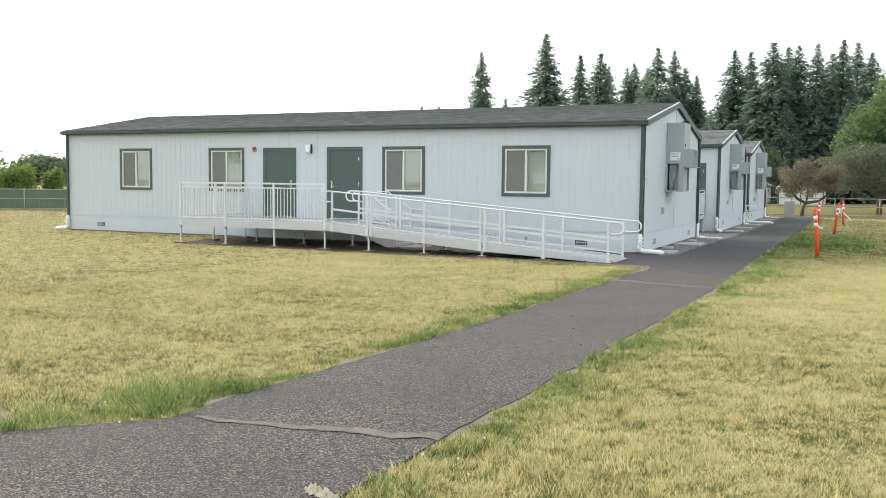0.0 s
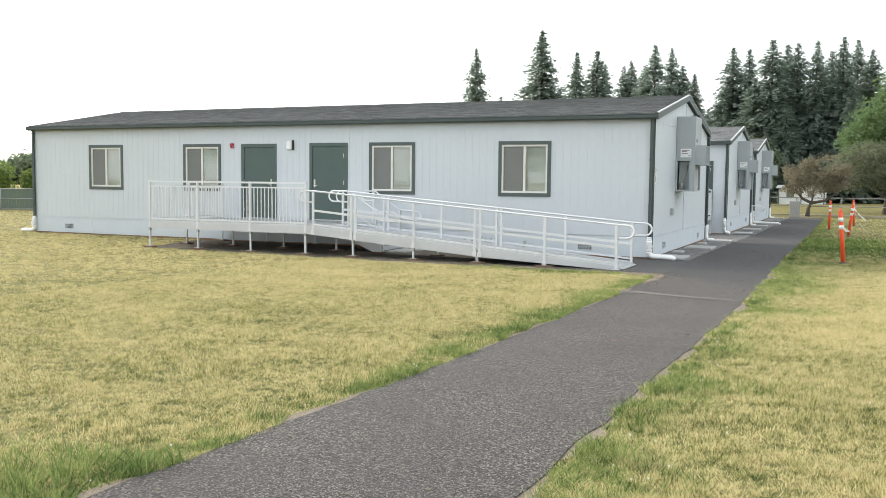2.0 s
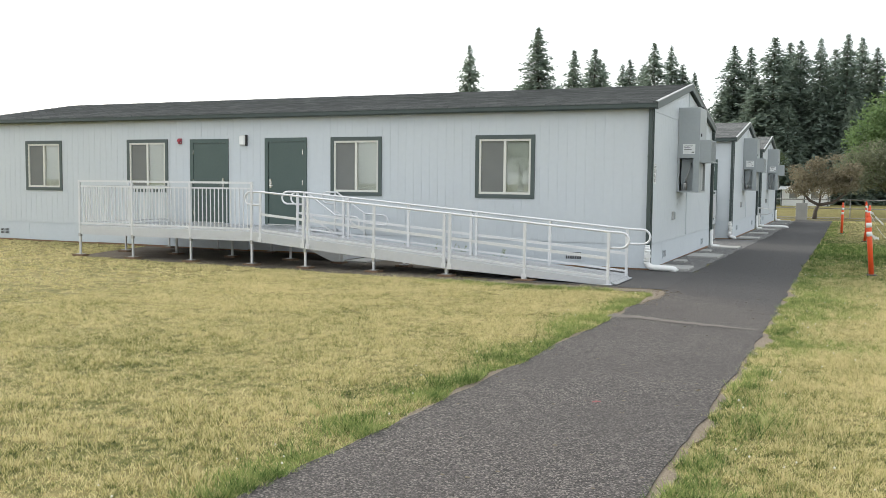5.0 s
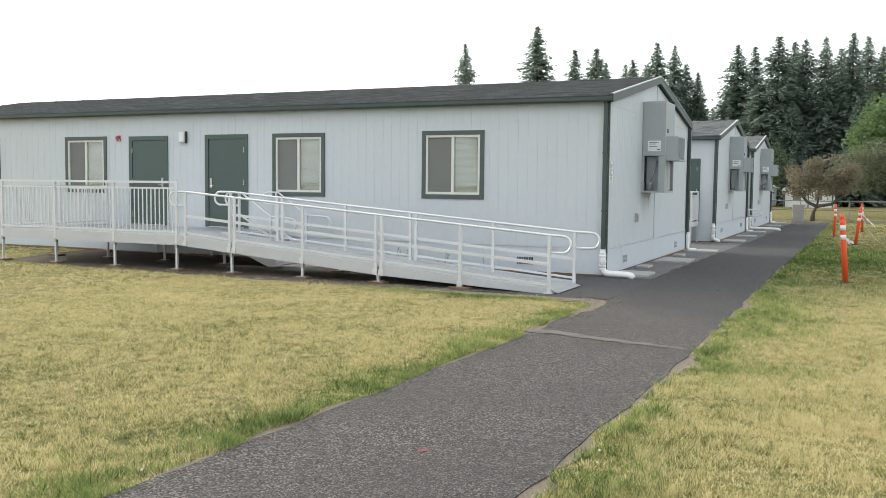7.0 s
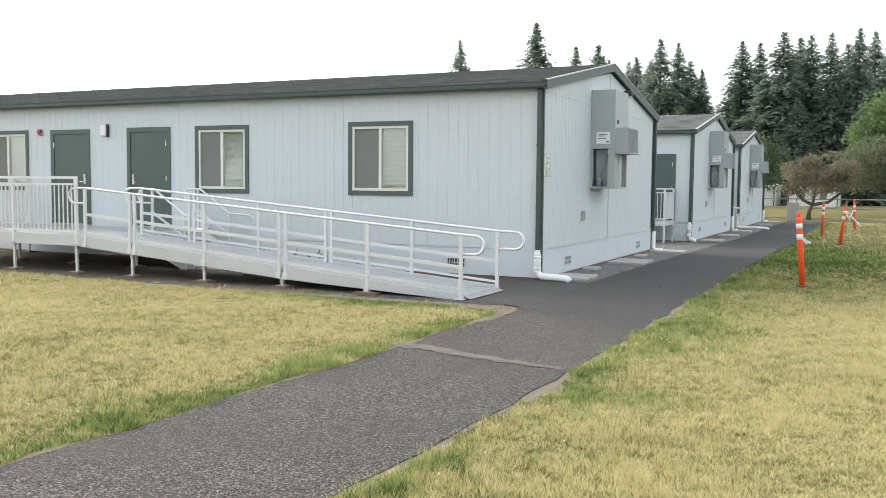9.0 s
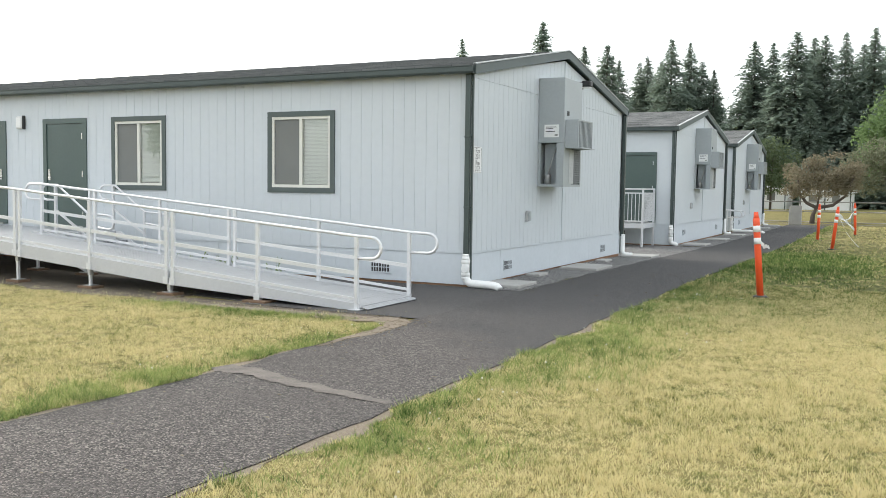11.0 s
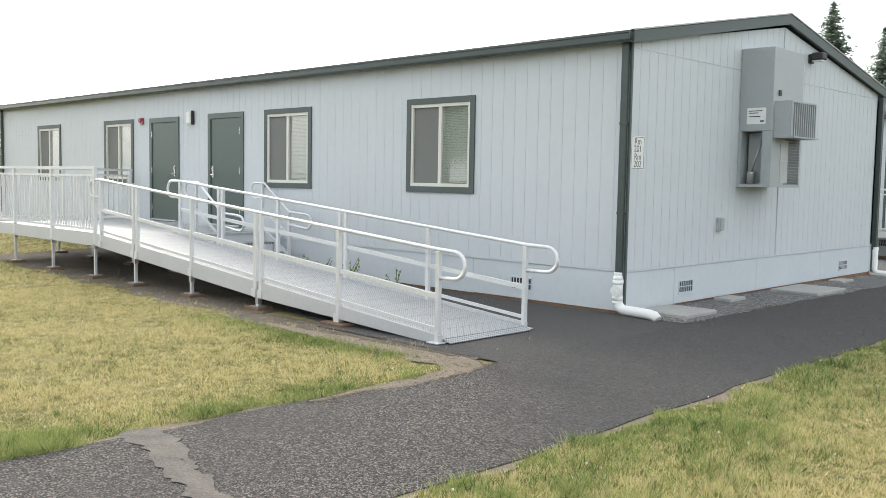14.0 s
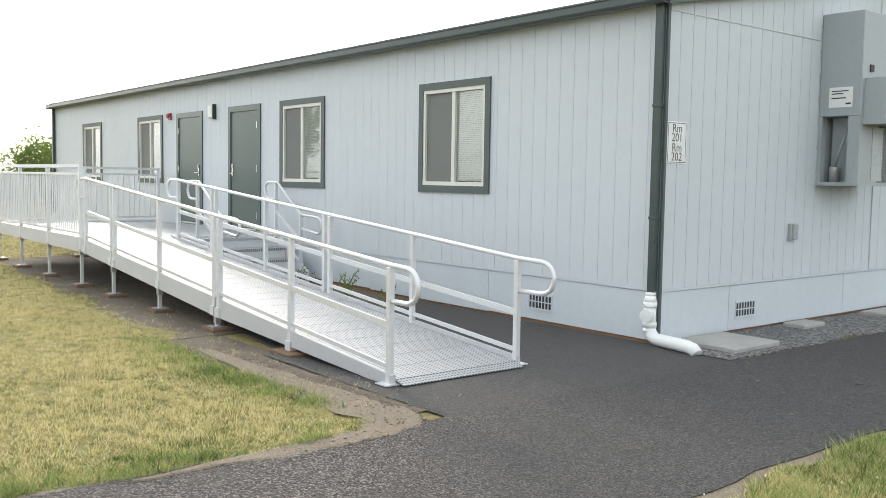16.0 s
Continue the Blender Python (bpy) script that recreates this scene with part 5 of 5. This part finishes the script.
FIRS += [(-0.3, 101.2, 19.6, 1), (1.2, 111.2, 19.7, 2), (2.7, 101.3, 19.9, 3), (4.3, 106.3, 20.3, 2), (6.0, 104.3, 18.6, 1), (8.5, 106.3, 17.0, 2), (-65, 120.2, 15.0, 1), (-62.3, 121.4, 14.8, 3),
         (-13.6, 120, 16.1, 2), (-18.6, 126, 15.3, 2), (12.5, 104, 19, 1), (16, 100, 20, 2), (20, 106, 18, 3), (-22.5, 122, 15, 2), (-12, 112, 13.5, 1), (-3.5, 98, 12, 2), (3.5, 97, 12, 1)]
for i, (x, y, top, k) in enumerate(FIRS):
    src = slim if k == 0 else kinds[k - 1]
    z = zg(x, y) - 0.1
    s = (top - z) / 20.0
    ob = copy_thing(src, pose(x, y, z, 0, 0, i * 77))
    w = s * (0.85 + 0.35 * ((i * 37) % 10) / 10) * (1.05 if k else 1.15)
    ob.scale = (w, w, s)
for t in (slim, *kinds):
    for o in (*t.children_recursive, t):
        bpy.data.objects.remove(o)


def leafy(name, base, label, limbs, blobs, leaf, count, size, trunk_r, seed, group=""):
    """A broadleaf tree: trunk and limbs as tapered tubes, a crown of many small leaf clumps in uneven masses."""
    rnd = random.Random(seed)
    t = thing(name, base, label, "tree", group)
    bx, by, bz = base
    bm = bmesh.new()
    for pts, r in limbs:
        tube(bm, [(bx + x, by + y, bz + z) for x, y, z in pts], r * trunk_r, 8, 0.45)
    if limbs:
        part("trunk", bm, BARK, t)
    verts, faces = [], []
    vol = sum(b[3] * b[4] * b[5] for b in blobs)
    for cx, cy, cz, rx, ry, rz in blobs:
        for _ in range(int(count * rx * ry * rz / vol)):
            d = Vector((rnd.gauss(0, 1), rnd.gauss(0, 1), rnd.gauss(0, 1))).normalized() * (rnd.random() ** 0.45)
            k = 1 + 0.28 * noise.noise(d * 2.2 + Vector((cx, cy, cz)))
            c = Vector((bx + cx + d.x * rx * k, by + cy + d.y * ry * k, bz + cz + d.z * rz * k))
            for _ in range(3):
                u = Vector((rnd.gauss(0, 1), rnd.gauss(0, 1), rnd.gauss(0, 0.7))).normalized()
                w = u.cross(Vector((rnd.gauss(0, 1), rnd.gauss(0, 1), rnd.gauss(0, 1)))).normalized()
                p = c + Vector((rnd.gauss(0, size), rnd.gauss(0, size), rnd.gauss(0, size)))
                s = size * rnd.uniform(0.6, 1.3)
                i = len(verts)
                verts += [tuple(p - u * s), tuple(p + w * s * 0.45), tuple(p + u * s), tuple(p - w * s * 0.45)]
                faces.append((i, i + 1, i + 2, i + 3))
    sheet("crown", verts, faces, leaf, "", "", "", t)
    return t


crab_rnd = random.Random(8)
crab_blobs = []
for i in range(44):
    a = crab_rnd.uniform(0, 2 * math.pi)
    d = crab_rnd.random() ** 0.6
    cx, cy = 0.35 + 1.95 * d * math.cos(a), 1.4 * d * math.sin(a)
    cz = crab_rnd.uniform(1.6, 2.6 + 1.35 * (1 - d * d))
    q = crab_rnd.uniform(0.3, 0.62)
    crab_blobs.append((cx, cy, cz, q * 1.2, q, q * 0.75))
crab_twigs = [([(0.3 + 1.2 * math.cos(i * 2.4), 0.6 * math.sin(i * 1.7), 2.4), (0.5 + 1.9 * math.cos(i * 2.4), 0.7 * math.sin(i * 1.7), 3.2 + 0.5 * math.sin(i * 3.1))], 0.12) for i in range(9)]
leafy("crab_tree", (1.9, 39.2, zg(1.9, 39.2)), "small spreading tree with bronze leaves and a forked trunk",
      [([(-0.1, 0, -0.1), (-0.05, 0, 0.5), (0.15, 0, 0.95)], 1.2), ([(0.12, 0, 0.85), (-0.4, 0.1, 1.1), (-0.8, 0.1, 1.6), (-0.9, 0.2, 2.6)], 0.8), ([(0.12, 0, 0.85), (0.9, 0, 1.0), (1.5, 0.1, 1.5), (1.9, 0, 2.6)], 0.8), ([(0.15, 0, 0.95), (0.25, 0.5, 2.0), (0.4, 0.6, 3.0)], 0.45)] + crab_twigs,
      crab_blobs, CRAB, 3300, 0.075, 0.125, 3)
leafy("broadleaf_tree", (6.4, 47.0, zg(6.4, 47)), "dark spreading tree behind the fence",
      [([(0, 0, -0.2), (0.1, 0, 1.2), (0.3, 0, 2.6)], 1.2), ([(0.1, 0, 1.0), (-0.9, 0, 2.0), (-1.6, 0, 3.0)], 0.7), ([(0.1, 0, 1.0), (1.2, 0, 1.9), (2.2, 0, 3.0)], 0.7)],
      [(-2.6, 0, 3.1, 1.5, 1.5, 1.3), (-1.2, 0, 3.9, 1.6, 1.7, 1.1), (0.3, 0, 3.4, 1.8, 1.8, 1.6), (1.4, 0, 4.2, 1.5, 1.5, 1.0), (2.6, 0, 3.2, 2.0, 1.8, 1.5), (4.6, 0, 3.0, 1.6, 1.6, 1.2), (-1.0, -0.6, 2.4, 1.2, 1.0, 0.6), (1.6, -0.6, 2.2, 1.3, 1.0, 0.6), (-1.9, -0.4, 2.1, 1.3, 1.0, 0.7), (0.3, -0.5, 2.0, 1.4, 1.0, 0.6)], DARKLEAF, 7000, 0.085, 0.17, 4)
leafy("broadleaf_tree", (8.2, 52.0, zg(8.2, 52)), "large bright green leafy tree",
      [([(0, 0, -0.2), (0, 0, 3), (0.2, 0, 6)], 1.5)],
      [(-2.6, 0, 4.2, 2.6, 2.4, 1.9), (-1.8, 0, 6.8, 2.4, 2.4, 2.0), (0, 0, 9.0, 2.6, 2.4, 2.1), (1.5, 0, 6.5, 3.2, 3, 2.6), (2.5, 0, 4, 3, 3, 2), (-3.3, 0, 5.6, 1.6, 1.8, 1.5), (-0.8, -1.0, 8.0, 1.6, 1.4, 1.3), (-2.2, -1.2, 5.6, 1.5, 1.3, 1.2), (0.6, -1.6, 5.0, 1.7, 1.5, 1.3)], LEAF, 11000, 0.14, 0.22, 5)
for i, (x, y, s, h) in enumerate([(-13.6, 80.0, 1.7, 10.2), (-8.0, 78.0, 2.0, 7.8), (-5.2, 79.0, 2.4, 7.2)]):
    leafy("broadleaf_tree", (x, y, zg(x, y)), "olive-green broadleaf tree before the firs", [([(0, 0, -0.3), (0.1, 0, h * 0.7)], 0.8)], [(0, 0, h * 0.8, s * 0.7, s * 0.7, h * 0.18), (0.5 * s, 0, h * 0.62, s * 0.7, s * 0.7, h * 0.2), (-0.5 * s, 0.2, h * 0.6, s * 0.7, s * 0.7, h * 0.22), (0, 0, h * 0.4, s, s * 0.9, h * 0.2)], LIMELEAF, 1500, 0.15, 0.16, 80 + i, "broadleaf trees before the firs")
for i, (x, y, s, h) in enumerate([(-46.4, 17.4, 2.0, 3.5), (-45.3, 19.0, 1.5, 3.0), (-48.5, 16.0, 2.2, 3.6), (-43.9, 20.6, 0.75, 2.7), (-52, 13, 2.4, 3.4), (-50, 7, 2.2, 4.2), (-53, 9.5, 2.4, 4.7), (-56, 4.5, 2.6, 4.3), (-49, 10.5, 1.7, 3.5), (-60, 1.5, 3, 4.6)]):
    leafy("shrub", (x, y, zg(x, y)), "bright green leafy shrub behind the fence", [([(0, 0, -0.1), (0.05, 0, h * 0.5)], 0.4)], [(0, 0, h * 0.42, s * 0.8, s * 0.8, h * 0.42), (0.3 * s, 0.2, h * 0.7, s * 0.5, s * 0.5, h * 0.32), (-0.4 * s, 0, h * 0.55, s * 0.5, s * 0.5, h * 0.3)], HEDGE, 1300, 0.11, 0.16, 20 + i, "shrubs behind the fence")
for i, (x, y, s, h) in enumerate([(-190, 150, 9, 8), (-222, 120, 12, 5.5), (-172, 168, 9, 4.5), (-250, 90, 14, 5), (-150, 180, 8, 5), (-130, 205, 10, 6)]):
    leafy("broadleaf_tree", (x, y, zg(x, y)), "distant dark tree beyond the dry field", [([(0, 0, -0.3), (0, 0, h * 0.5)], 1.5)], [(0, 0, h * 0.55, s, s * 0.8, h * 0.45), (s * 0.8, 0, h * 0.4, s * 0.7, s * 0.6, h * 0.35), (-s * 0.8, 0, h * 0.35, s * 0.7, s * 0.6, h * 0.33)], FARLEAF, 2600, 0.6, 0.4, 40 + i, "distant trees")
# trees south of the lawn, seen as reflections in the windows
for i, (x, y) in enumerate([(-40, -38), (-24, -60), (-62, -30)]):
    leafy("broadleaf_tree", (x, y, zg(x, y)), "round green tree standing beyond the lawn", [([(0, 0, -0.3), (0, 0, 4)], 1.5)], [(0, 0, 6, 3.4, 3.2, 3.2), (1.8, 0.5, 4.5, 2.4, 2.4, 2), (-1.8, 0, 4.7, 2.4, 2.2, 2)], LEAF, 2200, 0.22, 0.25, 60 + i)
sheet("dry_field", [(-420, -60, zg(-420, 0) + 0.03), (-46, 24, zg(-46, 24) + 0.03), (-60, 330, zg(-60, 330) + 0.03), (-420, 330, zg(-420, 330) + 0.03)], [(0, 1, 2, 3)], FIELD, "dry yellow field beyond the fence", "field", "structure")

# ---- grass ----
def blocked(x, y):
    """Plan points where no grass grows: paving, buildings, bare soil."""
    path = (x > np.interp(y, [-34, -19, 36], [-12.6, 0.95, 0.95]) - worn_left(y)) & (x < 2.85 + worn(y))
    house = (y > soil_edge(x)) & (x < 0.97) & (x > -20.4)
    return path | house


def blades(name, n, x0, x1, y0, y1, h, w, material, label, seed, keep=None, lean=0.5, tuft_n=12):
    """Single grass blades scattered over a stretch of lawn, as one mesh."""
    g = np.random.default_rng(seed)
    k = n // tuft_n
    who = g.integers(0, k, n)
    ox, oy = g.normal(0, 0.022, n), g.normal(0, 0.022, n)
    x, y = g.uniform(x0, x1, k)[who] + ox, g.uniform(y0, y1, k)[who] + oy
    tall = g.uniform(0.55, 1.35, k)[who]
    ok = ~blocked(x, y) if name != "soil_grass" else (x < 0.6)
    if keep is not None:
        ok &= keep(x, y, g)
    x, y, ox, oy, tall = x[ok], y[ok], ox[ok], oy[ok], tall[ok]
    n = len(x)
    z = -0.06 + 0.30 * (lambda t: t * t * (3 - 2 * t))(np.clip((-6 - y) / 18, 0, 1)) - 0.12 * (lambda t: t * t * (3 - 2 * t))(np.clip((y - 2) / 16, 0, 1))
    z += 0.025 * np.clip(x - 2, -3, 3) * (lambda t: t * t * (3 - 2 * t))(np.clip((-8 - y) / 8, 0, 1))
    tuft = 0.75 + 0.35 * np.sin(x * 3.1 + 1.7 * np.sin(y * 2.3)) * np.sin(y * 3.7 + 1.3 * np.sin(x * 1.9))
    hh = h * g.uniform(0.55, 1.3, n) * tuft * tall
    a, b = g.uniform(0, 2 * np.pi, n), g.uniform(0, 2 * np.pi, n)
    ww = w * g.uniform(0.6, 1.4, n)
    ln = lean * hh * g.uniform(0.2, 1.6, n)
    co = np.empty((n, 3, 3), dtype=np.float32)
    co[:, 0] = np.stack([x - np.cos(a) * ww, y - np.sin(a) * ww, z - 0.004], 1)
    co[:, 1] = np.stack([x + np.cos(a) * ww, y + np.sin(a) * ww, z - 0.004], 1)
    co[:, 2] = np.stack([x + np.cos(b) * ln + ox * 0.7, y + np.sin(b) * ln + oy * 0.7, z + hh], 1)
    me = bpy.data.meshes.new(name)
    me.vertices.add(3 * n)
    me.vertices.foreach_set("co", co.ravel())
    me.loops.add(3 * n)
    me.loops.foreach_set("vertex_index", np.arange(3 * n, dtype=np.int32))
    me.polygons.add(n)
    me.polygons.foreach_set("loop_start", np.arange(0, 3 * n, 3, dtype=np.int32))
    me.update()
    me.validate()
    me.materials.append(material)
    return tagged(new(name, me), label, "grass", "", "stuff")


blades("lawn_grass", 700000, 2.8, 6.7, -21, 3.0, 0.040, 0.0034, BLADE, "short dry straw-coloured lawn grass beside the path", 1)
blades("lawn_grass", 640000, -7.0, 0.96, -20.5, -3.4, 0.038, 0.0038, BLADE, "short dry lawn grass before the classroom", 2)
blades("lawn_grass", 220000, -24.0, -7.0, -16, -0.1, 0.045, 0.007, BLADE, "short dry lawn grass before the classroom", 3)
blades("lawn_grass", 90000, 2.8, 14.0, 3.0, 36, 0.05, 0.007, BLADE, "short lawn grass along the path", 4)
blades("lawn_grass", 50000, 6.7, 14.0, -12, 3.0, 0.045, 0.006, BLADE, "short dry lawn grass beside the path", 5)


def clump(x, y):
    """Uneven growth in cushions of a hand's width to half a metre."""
    s = np.sin(x * 7.3 + 1.9 * np.sin(y * 4.1)) * np.sin(y * 6.1 + 1.6 * np.sin(x * 5.3))
    return np.clip(0.55 + 0.6 * s + 0.3 * np.sin(y * 2.3 + 3 * np.sin(y * 0.9) + x), 0.04, 1.0)


def near_left(x, y, g):
    edge = np.interp(y, [-34, -19, 36], [-12.6, 0.95, 0.95])
    d = edge - x
    k = 0.15 + 0.17 * (0.5 + 0.5 * np.sin(y * 1.7 + 2 * np.sin(y * 0.6)))
    return (d > -0.06) & (g.random(len(x)) < clump(x, y) * np.exp(-(np.clip(d, 0, 9) / (1.5 * k)) ** 2))


def near_right(x, y, g):
    d = x - 2.9
    k = 0.22 + 0.3 * (0.5 + 0.5 * np.sin(y * 1.3 + 2 * np.sin(y * 0.8))) ** 1.5
    k = k * np.interp(y, [-21, -14, -9, 8, 20], [0.8, 0.95, 1.3, 1.5, 1.0])
    return (d > -0.02) & (g.random(len(x)) < clump(x, y) * np.clip(0.85 + 0.45 * np.sin(y * 2.9 + 1.7 * np.sin(y * 1.1)), 0.25, 1) * np.exp(-(np.clip(d, 0, 9) / (1.25 * k)) ** 2))


blades("verge_grass", 340000, -0.6, 1.06, -20.2, -4.0, 0.075, 0.0036, VERGE, "longer green grass along the path edge", 11, near_left, 0.8)
blades("verge_grass", 300000, 2.82, 4.2, -21, 2.0, 0.075, 0.0036, VERGE, "longer green grass along the path edge", 12, near_right, 0.8)
blades("verge_grass", 60000, 2.85, 4.6, 2.0, 34, 0.09, 0.006, VERGE, "longer green grass along the path edge", 13, near_right, 0.8)
blades("rank_grass", 42000, 3.0, 6.5, 3.5, 14.5, 0.10, 0.006, VERGE, "rank green grass by the marker posts", 14, lambda x, y, g: g.random(len(x)) < np.exp(-((x - 4.2) / 1.2) ** 2 - ((y - 9) / 3.5) ** 2))
# These green blades also darken the lawn where the building's shade falls.
blades("rank_grass", 30000, 2.9, 7.5, -3.0, 9.0, 0.075, 0.005, VERGE, "greener short grass that deepens the shade of the classroom", 17, lambda x, y, g: g.random(len(x)) < clump(x * 0.6, y * 0.5) * np.exp(-((x - 3.9) / 1.6) ** 2 - ((y - 3.5) / 4.0) ** 2))
blades("verge_grass", 110000, -3.5, 0.95, -5.2, -3.8, 0.068, 0.0036, VERGE, "greener lawn grass by the ramp foot", 18, lambda x, y, g: g.random(len(x)) < clump(x, y) * np.exp(-((y - soil_edge(x)) / 0.28) ** 2) * np.clip((x + 3.5) / 2.5, 0, 1), 0.8)
blades("rank_grass", 6500, -0.9, 0.9, -19.9, -17.8, 0.14, 0.004, VERGE, "tall tuft of green grass at the path edge", 15, lambda x, y, g: g.random(len(x)) < np.exp(-((x - 0.6) / 0.5) ** 2), 0.9)
blades("lawn_grass", 110000, -42.0, -20.4, -8, 16, 0.04, 0.009, BLADE, "short dry lawn grass beyond the classroom", 6)
blades("soil_grass", 22000, -13.2, 0.5, -4.3, -2.2, 0.04, 0.0035, BLADE, "thin grass straggling on the bare soil", 7, lambda x, y, g: g.random(len(x)) < np.exp((-3.8 - y) / 0.3), 0.7)


def seed_heads(n, seed):
    """Small white clover heads along the path edges, each a tiny faceted ball on a stalk."""
    g, bm = random.Random(seed), bmesh.new()
    for _ in range(n):
        y = g.uniform(-19.5, 1.0)
        x = 0.9 - abs(g.gauss(0, 0.5)) if g.random() < 0.4 and y < -4.2 else 2.95 + abs(g.gauss(0, 0.7))
        z = zg(x, y) + g.uniform(0.03, 0.075)
        r = g.uniform(0.005, 0.009)
        bmesh.ops.create_icosphere(bm, subdivisions=1, radius=r, matrix=Matrix.Translation((x, y, z)))
    solid("clover_heads", bm, FLOWER, "tiny white clover heads in the grass", "flowers", "", "stuff")


seed_heads(110, 5)


def chips(n, seed):
    """Loose pale chips and dry leaves lying on the asphalt."""
    g, bm = random.Random(seed), bmesh.new()
    for _ in range(n):
        y = g.uniform(-20, 4)
        x = g.uniform(0.95, 2.8)
        z, s = zg(x, y) + 0.026, g.uniform(0.004, 0.013)
        bmesh.ops.create_icosphere(bm, subdivisions=1, radius=s, matrix=Matrix.Translation((x, y, z)) @ Matrix.Diagonal((1.6, g.uniform(0.4, 1), 0.4, 1)))
    solid("stone_chips", bm, SAND, "loose pale chips scattered on the asphalt", "chips", "", "stuff")


chips(260, 6)


def loose_grit(n, seed):
    """Small stones lying on the bare band and spilling on to the asphalt beside it."""
    g, bm = random.Random(seed), bmesh.new()
    for _ in range(n):
        if g.random() < 0.55:
            x, y = g.uniform(-1.8, 0.9), -3.72 + g.gauss(0, 0.13)
        else:
            x, y = 0.98 + g.gauss(0, 0.12), g.uniform(-5.6, -3.6)
        bmesh.ops.create_icosphere(bm, subdivisions=1, radius=g.uniform(0.004, 0.011), matrix=Matrix.Translation((x, y, zg(x, y) + 0.024)) @ Matrix.Diagonal((1.4, g.uniform(0.6, 1), 0.6, 1)))
    solid("loose_grit", bm, GRIT, "loose small stones on the bare soil band", "grit", "", "stuff")


loose_grit(420, 16)

# a dirty rag on the path edge
g = random.Random(9)
bm = bmesh.new()
bmesh.ops.create_grid(bm, x_segments=22, y_segments=10, size=0.5)
for v in bm.verts:
    u = Vector(v.co)
    edge = 1 - 0.35 * abs(noise.noise(u * 4))
    v.co.x, v.co.y = 2.78 + 0.26 * u.x * edge + 0.02 * noise.noise(u * 9), -20.02 - 0.12 * u.x + 0.09 * u.y * edge
    v.co.z = zg(2.7, -19.7) + 0.03 + 0.03 * abs(noise.noise(u * 7 + Vector((3, 1, 0)))) + 0.02 * noise.noise(u * 15)
solid("rag", bm, mat("dirty_cloth", (0.5, 0.46, 0.36), 0.9, 0, (0.3, 0.27, 0.2), 15, 60, 0.9, 0.5, 80), "crumpled dirty white rag on the path edge", "rag")

# weeds against the skirt
g = random.Random(12)
for x, y in ((-4.5, -1.2), (-4.1, -1.0), (-3.7, -1.3), (-2.9, -1.2), (-5.2, -1.1)):
    bm = bmesh.new()
    for _ in range(7):
        a, h = g.uniform(0, 6.28), g.uniform(0.2, 0.5)
        tip = Vector((x + math.cos(a) * 0.16, y + math.sin(a) * 0.12, zg(x, y) + h))
        tube(bm, [(x, y, zg(x, y) - 0.01), (x + math.cos(a) * 0.05, y, zg(x, y) + h * 0.6), tip], 0.004, 4)
        for k in range(5):
            c = Vector((x, y, zg(x, y))).lerp(tip, 0.4 + 0.13 * k)
            bmesh.ops.create_icosphere(bm, subdivisions=1, radius=0.012, matrix=Matrix.Translation(c + Vector((g.gauss(0, 0.02), g.gauss(0, 0.02), 0))))
    solid("weed", bm, HEDGE, "thin wild weed growing by the skirt", "plant", "weeds by the skirt")

# gritty bare band round the lawn's corner, between ramp, lawn and path
def soil_band():
    line = [(-2.2 + 0.1 * i, -3.79, 0.12 + 0.0125 * i) for i in range(28)]
    line += [(0.55 + 0.4 * math.sin(a), -4.12 + 0.38 * math.cos(a), 0.48 + 0.04 * math.sin(2 * a) - 0.15 * a) for a in [i * math.pi / 28 for i in range(1, 15)]]
    line += [(0.97 - 0.012 * math.sin(i), -4.18 - 0.12 * i, 0.25 - 0.018 * i) for i in range(13)]
    verts, faces, m = [], [], 5
    for i, (x, y, w) in enumerate(line):
        p, q = line[max(i - 1, 0)], line[min(i + 1, len(line) - 1)]
        side = Vector((-(q[1] - p[1]), q[0] - p[0], 0)).normalized()
        for k in range(m + 1):
            u = k / m - 0.5
            d = u * w * (1 + 0.35 * wob(i * 0.35, 1, 4 + k // m) + 0.2 * wob(i * 1.7, 1, 9 + k // m))
            v = Vector((x, y, 0)) + side * d
            verts.append((v.x, v.y, zg(v.x, v.y) + (0.015 if k in (0, m) else 0.023) + 0.006 * noise.noise(v * 4)))
    faces = [(i * (m + 1) + k, i * (m + 1) + k + 1, (i + 1) * (m + 1) + k + 1, (i + 1) * (m + 1) + k) for i in range(len(line) - 1) for k in range(m)]
    sheet("soil_tip", verts, faces, GRIT, "gritty bare soil round the lawn corner", "soil", "structure")


soil_band()

# faded red paint mark on the asphalt
verts, faces = [(2.02, -12.13, zg(2.02, -12.13) + 0.022)], []
for k in range(28):
    a = k * 2 * math.pi / 28
    r = 0.026 * (1 + 0.9 * noise.noise(Vector((math.cos(a) * 2.2, math.sin(a) * 2.2, 0.4))))
    x, y = 2.02 + math.cos(a) * r, -12.13 + 1.5 * math.sin(a) * r
    verts.append((x, y, zg(x, y) + 0.021))
    faces.append((0, 1 + k, 1 + (k + 1) % 28))
sheet("paint_mark", verts, faces, REDMARK, "faded red paint mark on the asphalt", "mark", "structure")
blades("red_weed", 900, 0.6, 1.1, -12.55, -12.1, 0.05, 0.005, RUST, "low rusty red weed at the path edge", 31, lambda x, y, g: g.random(len(x)) < np.exp(-((x - 0.9) / 0.1) ** 2 - ((y + 12.33) / 0.12) ** 2), 1.2)
